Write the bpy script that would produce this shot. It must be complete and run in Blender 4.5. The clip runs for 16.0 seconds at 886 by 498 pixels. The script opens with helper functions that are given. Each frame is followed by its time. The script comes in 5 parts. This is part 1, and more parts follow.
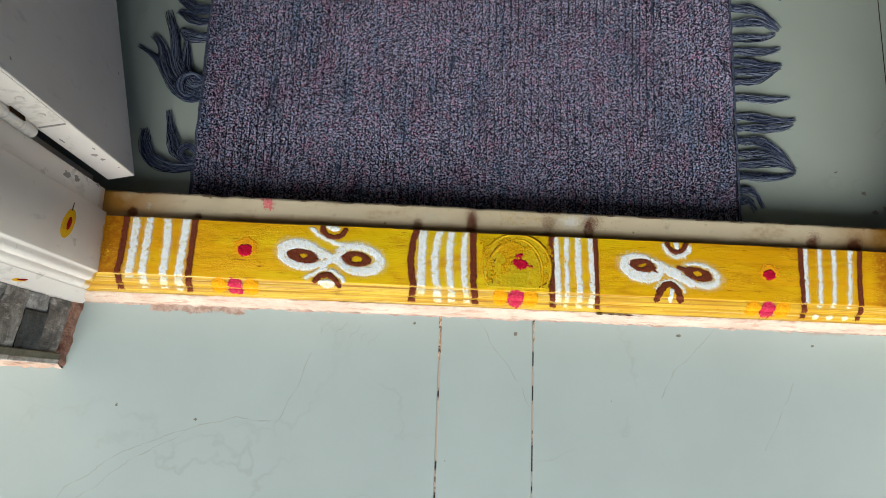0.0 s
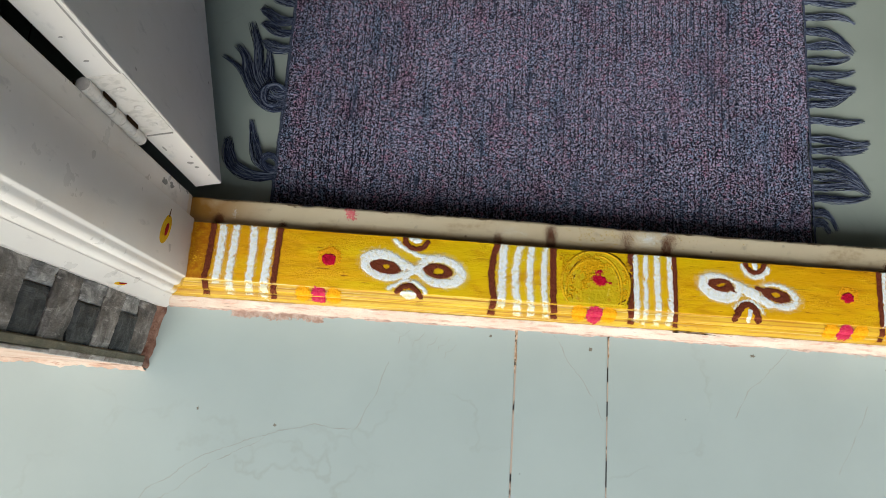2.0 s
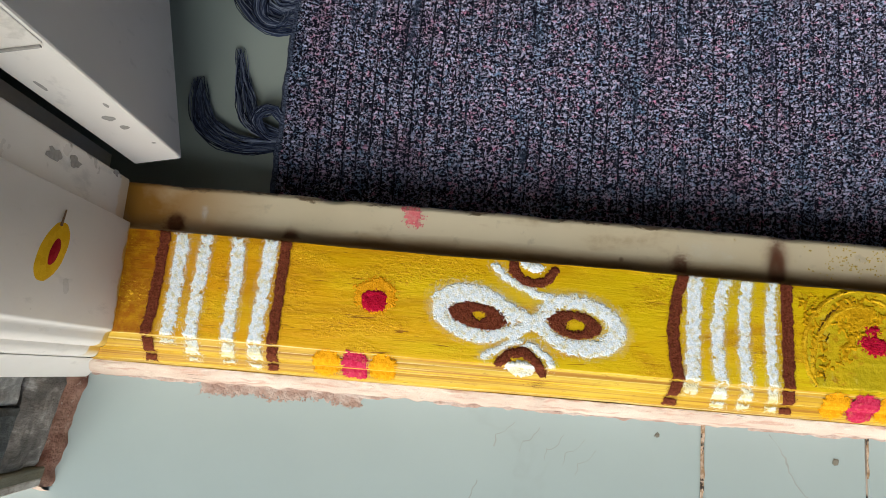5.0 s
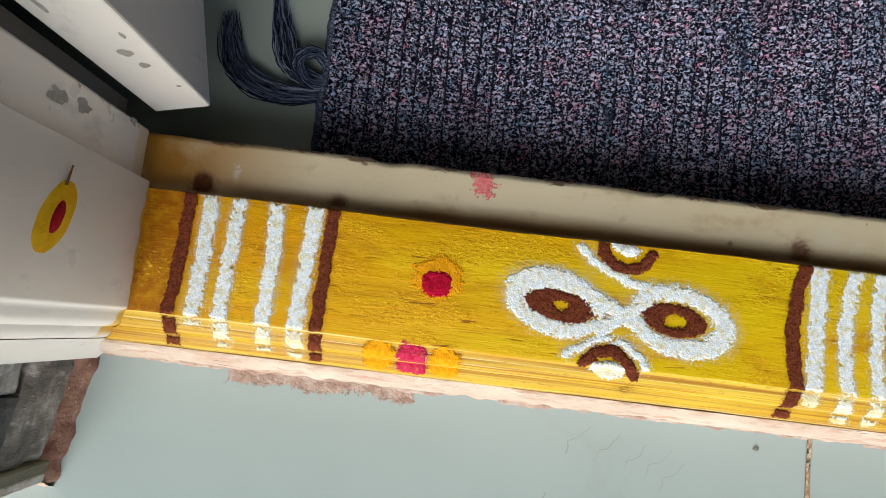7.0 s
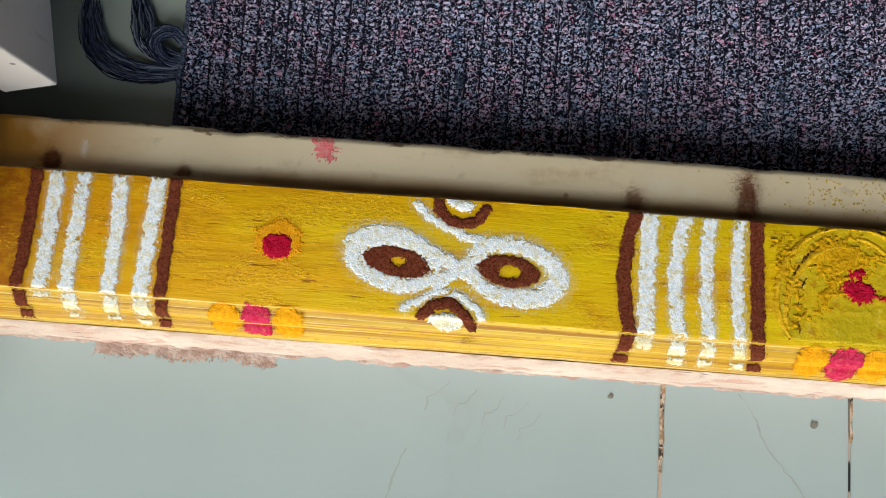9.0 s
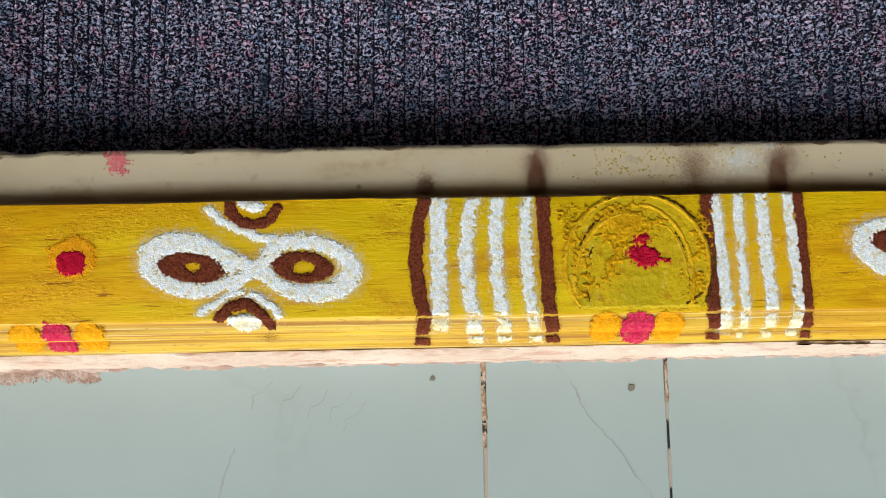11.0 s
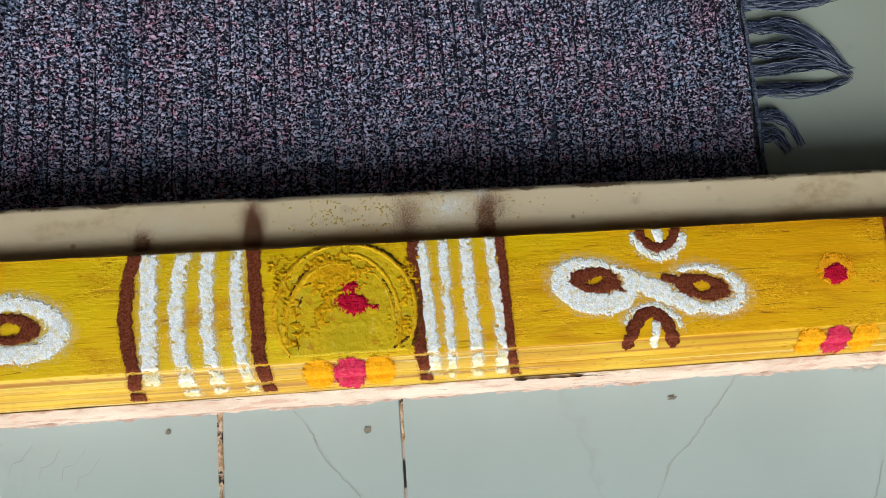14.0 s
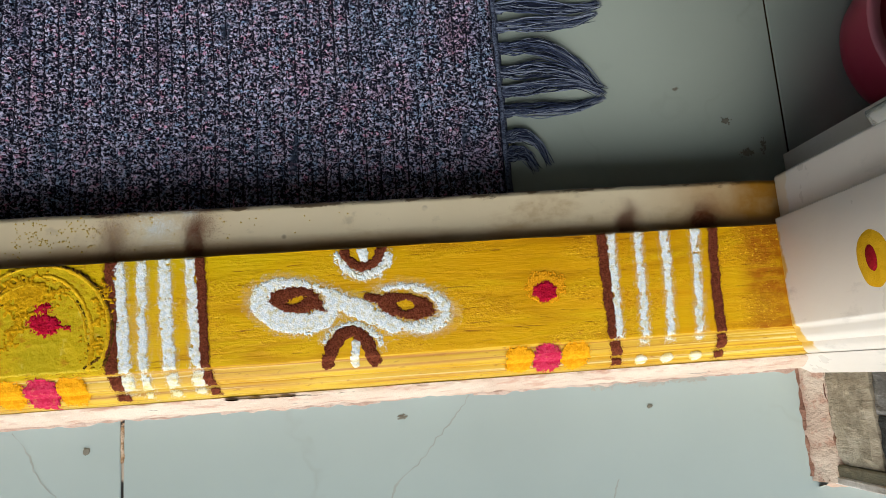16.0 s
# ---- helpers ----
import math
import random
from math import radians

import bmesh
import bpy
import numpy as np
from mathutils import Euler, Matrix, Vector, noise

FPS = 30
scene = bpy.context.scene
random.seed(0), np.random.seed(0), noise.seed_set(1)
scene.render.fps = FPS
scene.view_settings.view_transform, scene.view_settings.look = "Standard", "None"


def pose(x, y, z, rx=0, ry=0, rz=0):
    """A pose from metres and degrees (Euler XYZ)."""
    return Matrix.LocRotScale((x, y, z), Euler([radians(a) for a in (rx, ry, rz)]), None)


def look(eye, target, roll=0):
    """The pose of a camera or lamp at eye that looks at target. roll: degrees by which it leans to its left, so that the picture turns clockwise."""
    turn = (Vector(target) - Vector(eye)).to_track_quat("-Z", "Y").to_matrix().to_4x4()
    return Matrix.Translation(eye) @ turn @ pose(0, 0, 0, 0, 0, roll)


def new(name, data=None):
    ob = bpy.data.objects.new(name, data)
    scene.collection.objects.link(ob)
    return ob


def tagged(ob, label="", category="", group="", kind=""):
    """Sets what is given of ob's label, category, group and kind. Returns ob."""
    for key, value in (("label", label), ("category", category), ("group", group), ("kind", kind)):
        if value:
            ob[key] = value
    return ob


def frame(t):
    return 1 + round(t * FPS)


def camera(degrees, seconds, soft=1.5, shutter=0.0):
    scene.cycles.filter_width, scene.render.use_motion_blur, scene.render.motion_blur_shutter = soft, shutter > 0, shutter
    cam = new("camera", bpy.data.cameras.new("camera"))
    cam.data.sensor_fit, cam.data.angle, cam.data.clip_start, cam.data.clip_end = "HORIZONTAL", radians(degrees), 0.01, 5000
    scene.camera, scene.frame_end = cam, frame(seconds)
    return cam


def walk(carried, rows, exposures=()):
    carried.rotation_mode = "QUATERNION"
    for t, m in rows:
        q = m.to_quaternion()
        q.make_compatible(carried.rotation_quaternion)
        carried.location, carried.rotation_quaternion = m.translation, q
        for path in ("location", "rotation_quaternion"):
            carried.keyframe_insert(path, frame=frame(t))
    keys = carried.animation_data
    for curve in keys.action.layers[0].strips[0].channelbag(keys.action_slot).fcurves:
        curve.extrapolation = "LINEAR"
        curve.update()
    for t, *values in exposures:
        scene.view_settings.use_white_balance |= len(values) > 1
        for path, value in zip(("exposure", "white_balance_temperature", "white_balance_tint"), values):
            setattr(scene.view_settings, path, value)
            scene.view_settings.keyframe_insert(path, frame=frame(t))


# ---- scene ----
# Camera: seconds, eye, yaw, pitch, roll
cam = camera(64.4, 16.0, 0.9)
ROWS = [
    (0.0, -0.1257, -0.1801, 0.8234, -11.75, -77.98, 14.17),
    (0.5, -0.1656, -0.1783, 0.8247, -5.92, -77.82, 11.00),
    (1.0, -0.1920, -0.1870, 0.8263, -3.82, -77.38, 9.23),
    (1.5, -0.2015, -0.1833, 0.8288, -4.79, -77.36, 9.46),
    (2.0, -0.2050, -0.1811, 0.8296, -6.82, -77.46, 10.88),
    (2.5, -0.2096, -0.1850, 0.8269, -7.56, -77.25, 11.76),
    (3.0, -0.2144, -0.1620, 0.7823, -5.44, -77.06, 10.15),
    (3.5, -0.2348, -0.1237, 0.6529, -6.88, -77.85, 14.32),
    (4.0, -0.2517, -0.0993, 0.5691, -3.18, -78.37, 8.09),
    (4.2, -0.2568, -0.0896, 0.5403, -1.15, -78.52, 5.54),
    (6.3, -0.2869, -0.0570, 0.4247, 0.85, -82.34, 5.15),
    (6.5, -0.2896, -0.0523, 0.4111, 2.61, -82.47, 2.85),
    (7.0, -0.3072, -0.0552, 0.4113, 4.32, -83.18, 2.52),
    (7.5, -0.3047, -0.0614, 0.4176, -2.87, -82.72, 10.80),
    (8.0, -0.2943, -0.0654, 0.4174, 0.76, -82.69, 6.39),
    (8.5, -0.2590, -0.0693, 0.4182, 2.25, -83.20, 3.82),
    (9.0, -0.2200, -0.0699, 0.4193, 4.91, -83.12, -0.61),
    (9.2, -0.2083, -0.0725, 0.4219, 4.98, -83.12, -0.90),
    (11.3, -0.0949, -0.0656, 0.4271, -9.00, -83.95, 7.11),
    (11.5, -0.0775, -0.0694, 0.4281, -3.54, -83.68, 1.24),
    (12.0, -0.0459, -0.0685, 0.4317, -3.13, -83.52, 0.66),
    (12.5, -0.0112, -0.0650, 0.4328, -14.55, -84.12, 12.27),
    (13.0, -0.0037, -0.0691, 0.4339, -14.31, -82.50, 14.34),
    (13.5, -0.0082, -0.0617, 0.4321, -29.95, -81.39, 27.29),
    (14.0, 0.0110, -0.0616, 0.4465, -32.64, -80.19, 29.19),
    (14.5, 0.0564, -0.0693, 0.4561, -30.01, -80.14, 27.03),
    (15.0, 0.1130, -0.0666, 0.4580, -29.88, -79.45, 25.61),
    (15.5, 0.1516, -0.0694, 0.4547, -32.56, -79.20, 29.04),
    (16.0, 0.1866, -0.0751, 0.4627, -26.42, -78.80, 22.62),
]
EXPOSURES = [(0.0, 0.13), (7.5, 0.12), (9.0, 0.06), (16.0, 0.06)]
walk(cam, [(t, pose(x, y, z, 90 + pitch, 0, yaw) @ pose(0, 0, 0, 0, 0, roll)) for t, x, y, z, yaw, pitch, roll in ROWS], EXPOSURES)

# ---- light ----
world = bpy.data.worlds.new("sky")
scene.world = world
world.use_nodes = True
wn = world.node_tree
sky = wn.nodes.new("ShaderNodeTexSky")
sky.sky_type, sky.sun_disc = "NISHITA", False
sky.air_density, sky.dust_density, sky.ozone_density = 0.8, 2.4, 0.5
sky.sun_elevation, sky.sun_rotation = radians(34), radians(193)
wn.nodes["Background"].inputs["Strength"].default_value = 0.145
wn.links.new(sky.outputs[0], wn.nodes["Background"].inputs["Color"])
sun = new("sun", bpy.data.lights.new("sun", "SUN"))
sun.data.energy, sun.data.angle, sun.data.color = 2.45, radians(54), (0.945, 1.0, 0.975)
sun.matrix_world = look((-0.65, -2.90, 2.00), (0, 0, 0))

# ---- main measures ----
XL, XR = -0.4670, 0.4328          # stop faces of the jambs
ZF = 0.0495                       # painted top of the threshold
YB = 0.0025                       # back edge of the painted top
WL, WR = -0.5030, 0.4670           # outer wall reveals
ZI = -0.005                        # inner floor
YW, YI = -0.1630, 0.062            # outer and inner wall faces


# ---- materials ----
class Mat:
    def __init__(self, name, rough=0.5, metal=0.0, spec=0.5, coat=0.0):
        self.m = bpy.data.materials.new(name)
        self.m.use_nodes = True
        self.t = self.m.node_tree
        self.b = self.t.nodes["Principled BSDF"]
        self.b.inputs["Roughness"].default_value = rough
        self.b.inputs["Metallic"].default_value = metal
        self.b.inputs["Specular IOR Level"].default_value = spec
        self.b.inputs["Coat Weight"].default_value = coat
        self.b.inputs["Coat Roughness"].default_value = 0.15
        self.co = self.t.nodes.new("ShaderNodeTexCoord").outputs["Object"]

    def node(self, kind, **values):
        n = self.t.nodes.new(kind)
        for k, v in values.items():
            n.inputs[k.replace("_", " ")].default_value = v
        return n

    def link(self, a, b):
        self.t.links.new(a, b)

    def scaled(self, s, at=None):
        n = self.node("ShaderNodeMapping", Scale=s)
        self.link(at or self.co, n.inputs["Vector"])
        return n.outputs[0]

    def noise(self, s=(1, 1, 1), scale=1.0, detail=4.0, rough=0.55, warp=0.0):
        n = self.node("ShaderNodeTexNoise", Scale=scale, Detail=detail, Roughness=rough, Distortion=warp)
        self.link(self.scaled(s), n.inputs["Vector"])
        return n.outputs["Fac"]

    def cells(self, s=(1, 1, 1), scale=1.0, feature="F1"):
        n = self.t.nodes.new("ShaderNodeTexVoronoi")
        n.feature = feature
        n.inputs["Scale"].default_value = scale
        self.link(self.scaled(s), n.inputs["Vector"])
        return n

    def ramp(self, fac, stops):
        n = self.t.nodes.new("ShaderNodeValToRGB")
        e = n.color_ramp.elements
        while len(e) < len(stops):
            e.new(0.5)
        for el, (p, c) in zip(e, stops):
            el.position = p
            el.color = (c, c, c, 1) if isinstance(c, (int, float)) else (*c, 1)
        self.link(fac, n.inputs[0])
        return n.outputs[0]

    def mix(self, fac, a, b, how="MIX"):
        n = self.t.nodes.new("ShaderNodeMix")
        n.data_type, n.blend_type = "RGBA", how
        for socket, v in ((n.inputs[0], fac), (n.inputs[6], a), (n.inputs[7], b)):
            if isinstance(v, (int, float)):
                socket.default_value = v
            elif isinstance(v, tuple):
                socket.default_value = (*v, 1)
            else:
                self.link(v, socket)
        return n.outputs[2]

    def math(self, how, a, b=0.0):
        n = self.t.nodes.new("ShaderNodeMath")
        n.operation = how
        for socket, v in zip(n.inputs, (a, b)):
            if isinstance(v, (int, float)):
                socket.default_value = v
            else:
                self.link(v, socket)
        return n.outputs[0]

    def axis(self, i):
        n = self.t.nodes.new("ShaderNodeSeparateXYZ")
        self.link(self.co, n.inputs[0])
        return n.outputs[i]

    def random(self):
        return self.t.nodes.new("ShaderNodeObjectInfo").outputs["Random"]

    def island(self):
        return self.t.nodes.new("ShaderNodeNewGeometry").outputs["Random Per Island"]

    def done(self, colour, rough=None, height=None, depth=0.001, strength=0.5):
        if isinstance(colour, tuple):
            self.b.inputs["Base Color"].default_value = (*colour, 1)
        else:
            self.link(colour, self.b.inputs["Base Color"])
        if rough is not None:
            self.link(rough, self.b.inputs["Roughness"])
        if height is not None:
            n = self.node("ShaderNodeBump", Strength=strength, Distance=depth)
            self.link(height, n.inputs["Height"])
            self.link(n.outputs[0], self.b.inputs["Normal"])
        return self.m


def floor_material(name, base, vein):
    m = Mat(name, rough=0.2, spec=0.5)
    broad = m.noise(scale=5, detail=5)
    c = m.mix(m.ramp(broad, [(0.3, 0.0), (0.75, 1.0)]), base, tuple(v * 0.88 for v in base))
    crack = m.cells((1, 1, 1), 2.6, "DISTANCE_TO_EDGE")
    warp = m.noise(scale=9, detail=6)
    wv = m.t.nodes.new("ShaderNodeVectorMath")
    wv.operation = "ADD"
    off = m.node("ShaderNodeTexNoise", Scale=7.0, Detail=5.0)
    m.link(m.co, off.inputs["Vector"])
    sc = m.t.nodes.new("ShaderNodeVectorMath")
    sc.operation = "SCALE"
    sc.inputs["Scale"].default_value = 0.35
    m.link(off.outputs["Color"], sc.inputs[0])
    m.link(m.co, wv.inputs[0])
    m.link(sc.outputs[0], wv.inputs[1])
    m.link(wv.outputs[0], crack.inputs["Vector"])
    line = m.math("MULTIPLY", m.ramp(crack.outputs["Distance"], [(0.0, 1.0), (0.012, 0.0)]), m.ramp(warp, [(0.45, 0.0), (0.62, 0.20)]))
    c = m.mix(line, c, vein)
    spots = m.cells(scale=26).outputs["Distance"]
    c = m.mix(m.math("MULTIPLY", m.ramp(spots, [(0.02, 0.7), (0.035, 0.0)]), m.ramp(m.noise(scale=13), [(0.55, 0.0), (0.6, 1.0)])), c, (0.12, 0.10, 0.07))
    return m.done(c, m.ramp(m.noise(scale=9, detail=7), [(0.3, 0.18), (0.8, 0.27)]), m.noise(scale=14, detail=4), 0.0005, 0.10)


M_FLOOR = floor_material("floor_tile", (0.445, 0.535, 0.522), (0.27, 0.26, 0.22))
# inner tiles: darker copy of the floor tile, weaker indoor light in its colour
M_FLOOR_IN_DIM = floor_material("floor_tile_inside_dim", (0.385, 0.445, 0.395), (0.24, 0.26, 0.21))

m = Mat("grout", rough=0.9)
M_GROUT = m.done(m.mix(m.ramp(m.noise(scale=38, detail=5), [(0.44, 0.0), (0.50, 1.0)]), (0.02, 0.018, 0.016), (0.52, 0.42, 0.34)), None, m.noise(scale=300), 0.001)

m = Mat("dark_gap", rough=1.0, spec=0.0)
M_GAP = m.done((0.03, 0.018, 0.010))

m = Mat("plaster", rough=0.9)
M_PLASTER = m.done(m.mix(m.noise(scale=7, detail=6), (0.55, 0.50, 0.43), (0.68, 0.64, 0.57)), None, m.noise(scale=160, detail=5), 0.001)


# unseen ceiling: tone kept dark so that shadows get little bounced light
m = Mat("unseen_ceiling_dark", rough=0.9)
M_CEILING = m.done(m.mix(m.noise(scale=3, detail=6), (0.085, 0.085, 0.08), (0.13, 0.125, 0.12)), None, m.noise(scale=90, detail=5), 0.001)
# unseen room walls: dark tone picked to limit the bounced light
m = Mat("unseen_room_tone", rough=0.8)
M_ROOM = m.done(m.mix(m.noise(scale=4, detail=5), (0.19, 0.20, 0.18), (0.24, 0.25, 0.22)), None, m.noise(scale=120, detail=5), 0.001)


def paint_material(name, a, b, rough, stained_shaded=False, slopped=False):
    """Gloss paint on wood: brush marks, dirt, chips."""
    m = Mat(name, rough=rough, spec=0.5)
    c = m.mix(m.ramp(m.noise(scale=9, detail=5), [(0.3, 0.0), (0.7, 1.0)]), a, b)
    c = m.mix(m.ramp(m.noise((1, 1, 0.4), 70, 5, 0.65), [(0.60, 0.0), (0.72, 0.45)]), c, tuple(v * 0.6 for v in a))
    dots = m.math("MULTIPLY", m.ramp(m.cells(scale=45).outputs["Distance"], [(0.05, 1.0), (0.10, 0.0)]), m.ramp(m.noise(scale=17), [(0.55, 0.0), (0.60, 0.8)]))
    c = m.mix(dots, c, (0.16, 0.11, 0.07))
    if stained_shaded:
        stain = m.ramp(m.math("ABSOLUTE", m.math("ADD", m.axis(0), 0.0171)), [(0.365, 0.0), (0.435, 1.0)])
        c = m.mix(m.math("MULTIPLY", stain, m.ramp(m.noise(scale=26, detail=5), [(0.34, 0.6), (0.54, 1.0)])), c, (0.34, 0.155, 0.012))
        edge = m.ramp(m.math("ADD", m.math("MULTIPLY", m.axis(1), 20.0), m.math("MULTIPLY", m.noise((0.5, 1, 1), 75, 6, 0.68), 0.55)), [(0.925, 0.0), (0.955, 0.85)])
        c = m.mix(edge, c, (0.14, 0.075, 0.03))
        # step's shade on the ledge painted in brown, together with turmeric grime
        grime_shade = m.math("ADD", m.math("MULTIPLY", m.axis(1), 30.0), m.math("MULTIPLY", m.noise((0.35, 1, 1), 40, 5, 0.6), 0.40))
        c = m.mix(m.ramp(grime_shade, [(0.32, 0.95), (0.44, 0.6), (0.62, 0.0)]), c, (0.26, 0.12, 0.02))
        c = m.mix(m.math("MULTIPLY", m.ramp(m.noise((0.4, 1.2, 1), 30, 5, 0.6), [(0.56, 0.0), (0.66, 0.5)]), m.ramp(m.noise(scale=150, detail=5), [(0.4, 0.3), (0.6, 1.0)])), c, (0.42, 0.28, 0.12))
    if slopped:
        rise = m.math("ADD", m.math("MULTIPLY", m.axis(2), 10.0), m.math("MULTIPLY", m.noise((1, 1, 0.6), 55, 5, 0.65), 0.16))
        slop = m.math("MULTIPLY", m.ramp(rise, [(0.585, 0.9), (0.605, 0.0)]), m.ramp(m.math("ADD", m.axis(1), 0.5), [(0.4215, 0.0), (0.424, 1.0), (0.5025, 1.0), (0.504, 0.35)]))
        c = m.mix(slop, c, (0.70, 0.42, 0.03))
    return m.done(c, m.ramp(m.noise(scale=40, detail=4), [(0.3, rough - 0.08), (0.8, rough + 0.18)]), m.noise(scale=110, detail=5), 0.0006, 0.25)


M_JAMB = paint_material("jamb_paint", (0.76, 0.70, 0.64), (0.82, 0.78, 0.72), 0.32, slopped=True)
M_LEDGE = paint_material("ledge_paint", (0.70, 0.59, 0.39), (0.78, 0.68, 0.48), 0.42, True)
M_DOOR = paint_material("door_paint", (0.76, 0.715, 0.655), (0.81, 0.77, 0.72), 0.45)

# turmeric-painted wood: brushed streaks along x, orange patches, fine cracks
m = Mat("turmeric_paint", rough=0.5, spec=0.14)
patch = m.noise((1, 3, 1), 6, 5)
c = m.mix(m.ramp(patch, [(0.36, 0.0), (0.66, 1.0)]), (0.62, 0.465, 0.002), (0.65, 0.37, 0.001))
ends = m.ramp(m.math("ABSOLUTE", m.math("ADD", m.axis(0), 0.015)), [(0.06, 0.0), (0.38, 1.0)])
c = m.mix(m.math("MULTIPLY", ends, m.ramp(m.noise((2, 16, 2), 5, 5), [(0.30, 0.20), (0.60, 1.0)])), c, (0.62, 0.295, 0.001))
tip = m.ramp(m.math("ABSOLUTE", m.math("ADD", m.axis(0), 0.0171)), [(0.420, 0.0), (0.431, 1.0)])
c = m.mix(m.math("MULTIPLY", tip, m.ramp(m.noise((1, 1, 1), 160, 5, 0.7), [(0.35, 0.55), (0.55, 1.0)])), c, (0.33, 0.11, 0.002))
grain = m.noise((1.2, 8, 6), 7.0, 6, 0.60, 1.3)
c = m.mix(m.ramp(grain, [(0.34, 0.65), (0.48, 0.0)]), c, (0.43, 0.19, 0.001))
c = m.mix(m.ramp(m.noise((1.2, 9, 6), 6.0, 6, 0.60, 1.1), [(0.54, 0.0), (0.70, 0.38)]), c, (0.76, 0.54, 0.010))
crack = m.noise((0.13, 1.9, 1), 220, 4, 0.7, 0.7)
c = m.mix(m.ramp(crack, [(0.632, 0.0), (0.662, 0.9)]), c, (0.22, 0.08, 0.002))
flake = m.noise((1, 1.8, 1), 420, 4, 0.7)
rough_zone = m.ramp(m.noise((1, 2, 1), 20, 4), [(0.46, 0.0), (0.58, 1.0)])
c = m.mix(m.math("MULTIPLY", rough_zone, m.ramp(flake, [(0.55, 0.0), (0.63, 0.8)])), c, (0.42, 0.16, 0.002))
c = m.mix(m.math("MULTIPLY", rough_zone, m.ramp(m.noise((1, 1.8, 1), 380, 4, 0.7), [(0.58, 0.0), (0.65, 0.8)])), c, (0.90, 0.56, 0.03))
bump = m.math("ADD", m.math("MULTIPLY", grain, 0.7), m.math("ADD", m.math("MULTIPLY", m.math("MULTIPLY", flake, rough_zone), 0.9), m.math("MULTIPLY", crack, -0.5)))
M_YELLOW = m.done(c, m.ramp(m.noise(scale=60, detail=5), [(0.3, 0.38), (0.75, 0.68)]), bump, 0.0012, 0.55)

m = Mat("turmeric_moulding", rough=0.45, spec=0.3)
c = m.mix(m.ramp(m.noise((1, 3, 3), 10, 5), [(0.35, 0.0), (0.65, 1.0)]), (0.54, 0.285, 0.003), (0.66, 0.44, 0.03))
line = m.noise((1.2, 150, 150), 3.2, 5, 0.6, 0.3)
c = m.mix(m.ramp(line, [(0.38, 0.9), (0.50, 0.0)]), c, (0.38, 0.15, 0.003))
# pale lines: the moulding's highlights painted into its colour, with cream mottling
c = m.mix(m.ramp(m.noise((1.0, 190, 190), 3.0, 5, 0.6, 0.3), [(0.56, 0.0), (0.66, 0.75)]), c, (0.86, 0.72, 0.30))
c = m.mix(m.ramp(m.noise((0.5, 2, 2), 260, 5, 0.7), [(0.60, 0.0), (0.68, 0.7)]), c, (0.28, 0.11, 0.003))
M_MOULD = m.done(c, None, line, 0.0008, 0.35)


def powder_material(name, colours, under, thin, scale, foot=False):
    """Loose powder: grains of two tones, thin places where the paint below shows; foot: thinner on the moulding."""
    m = Mat(name, rough=0.95, spec=0.1)
    a, b = colours
    grains = m.cells(scale=scale)
    lum = m.t.nodes.new("ShaderNodeSeparateColor")
    m.link(grains.outputs["Color"], lum.inputs[0])
    c = m.mix(m.ramp(lum.outputs[0], [(0.1, 0.0), (0.9, 1.0)]), a, b)
    c = m.mix(m.ramp(m.noise(scale=260, detail=5, rough=0.7), [(0.60 - thin, 0.0), (0.80 - thin, 0.75)]), c, under)
    if foot:
        low = m.ramp(m.math("MULTIPLY", m.axis(1), -10.0), [(0.595, 0.0), (0.64, 0.55), (0.74, 0.8)])
        c = m.mix(m.math("MULTIPLY", low, m.ramp(m.noise((1, 4, 4), 90, 4), [(0.38, 0.25), (0.62, 1.0)])), c, (0.72, 0.55, 0.10))
    return m.done(c, None, m.noise(scale=1100, detail=3, rough=0.6), 0.0006, 0.6)


M_WHITE = powder_material("rice_powder", ((0.70, 0.79, 0.84), (0.93, 0.96, 0.97)), (0.68, 0.57, 0.18), 0.12, 1000, True)
M_BROWN = powder_material("red_earth_powder", ((0.095, 0.020, 0.009), (0.185, 0.047, 0.022)), (0.26, 0.10, 0.02), 0.03, 1100)
M_RED = powder_material("kumkum_powder", ((0.40, 0.004, 0.022), (0.52, 0.008, 0.045)), (0.28, 0.006, 0.02), 0.0, 700)
M_PINKRED = powder_material("kumkum_smear", ((0.48, 0.015, 0.06), (0.58, 0.04, 0.10)), (0.62, 0.22, 0.10), 0.05, 700)
M_ORANGE = powder_material("turmeric_powder", ((0.72, 0.30, 0.004), (0.86, 0.40, 0.012)), (0.60, 0.26, 0.01), 0.0, 800)
M_PASTE = powder_material("turmeric_paste", ((0.60, 0.34, 0.006), (0.74, 0.46, 0.016)), (0.38, 0.17, 0.006), 0.0, 350)
M_CRUMB = powder_material("turmeric_crumbs", ((0.52, 0.27, 0.003), (0.68, 0.38, 0.006)), (0.36, 0.16, 0.004), 0.0, 500)
M_DARKPASTE = powder_material("dark_paste", ((0.055, 0.026, 0.004), (0.14, 0.065, 0.008)), (0.30, 0.16, 0.01), 0.05, 500)
M_PALEPINK = powder_material("pink_powder", ((0.66, 0.14, 0.16), (0.72, 0.22, 0.22)), (0.62, 0.38, 0.30), 0.08, 700)
M_DOTRED = powder_material("dot_red", ((0.26, 0.006, 0.012), (0.34, 0.01, 0.02)), (0.3, 0.03, 0.01), 0.0, 500)
M_LEDGEDOT = powder_material("ledge_specks", ((0.50, 0.32, 0.03), (0.62, 0.44, 0.08)), (0.55, 0.42, 0.15), 0.05, 300)
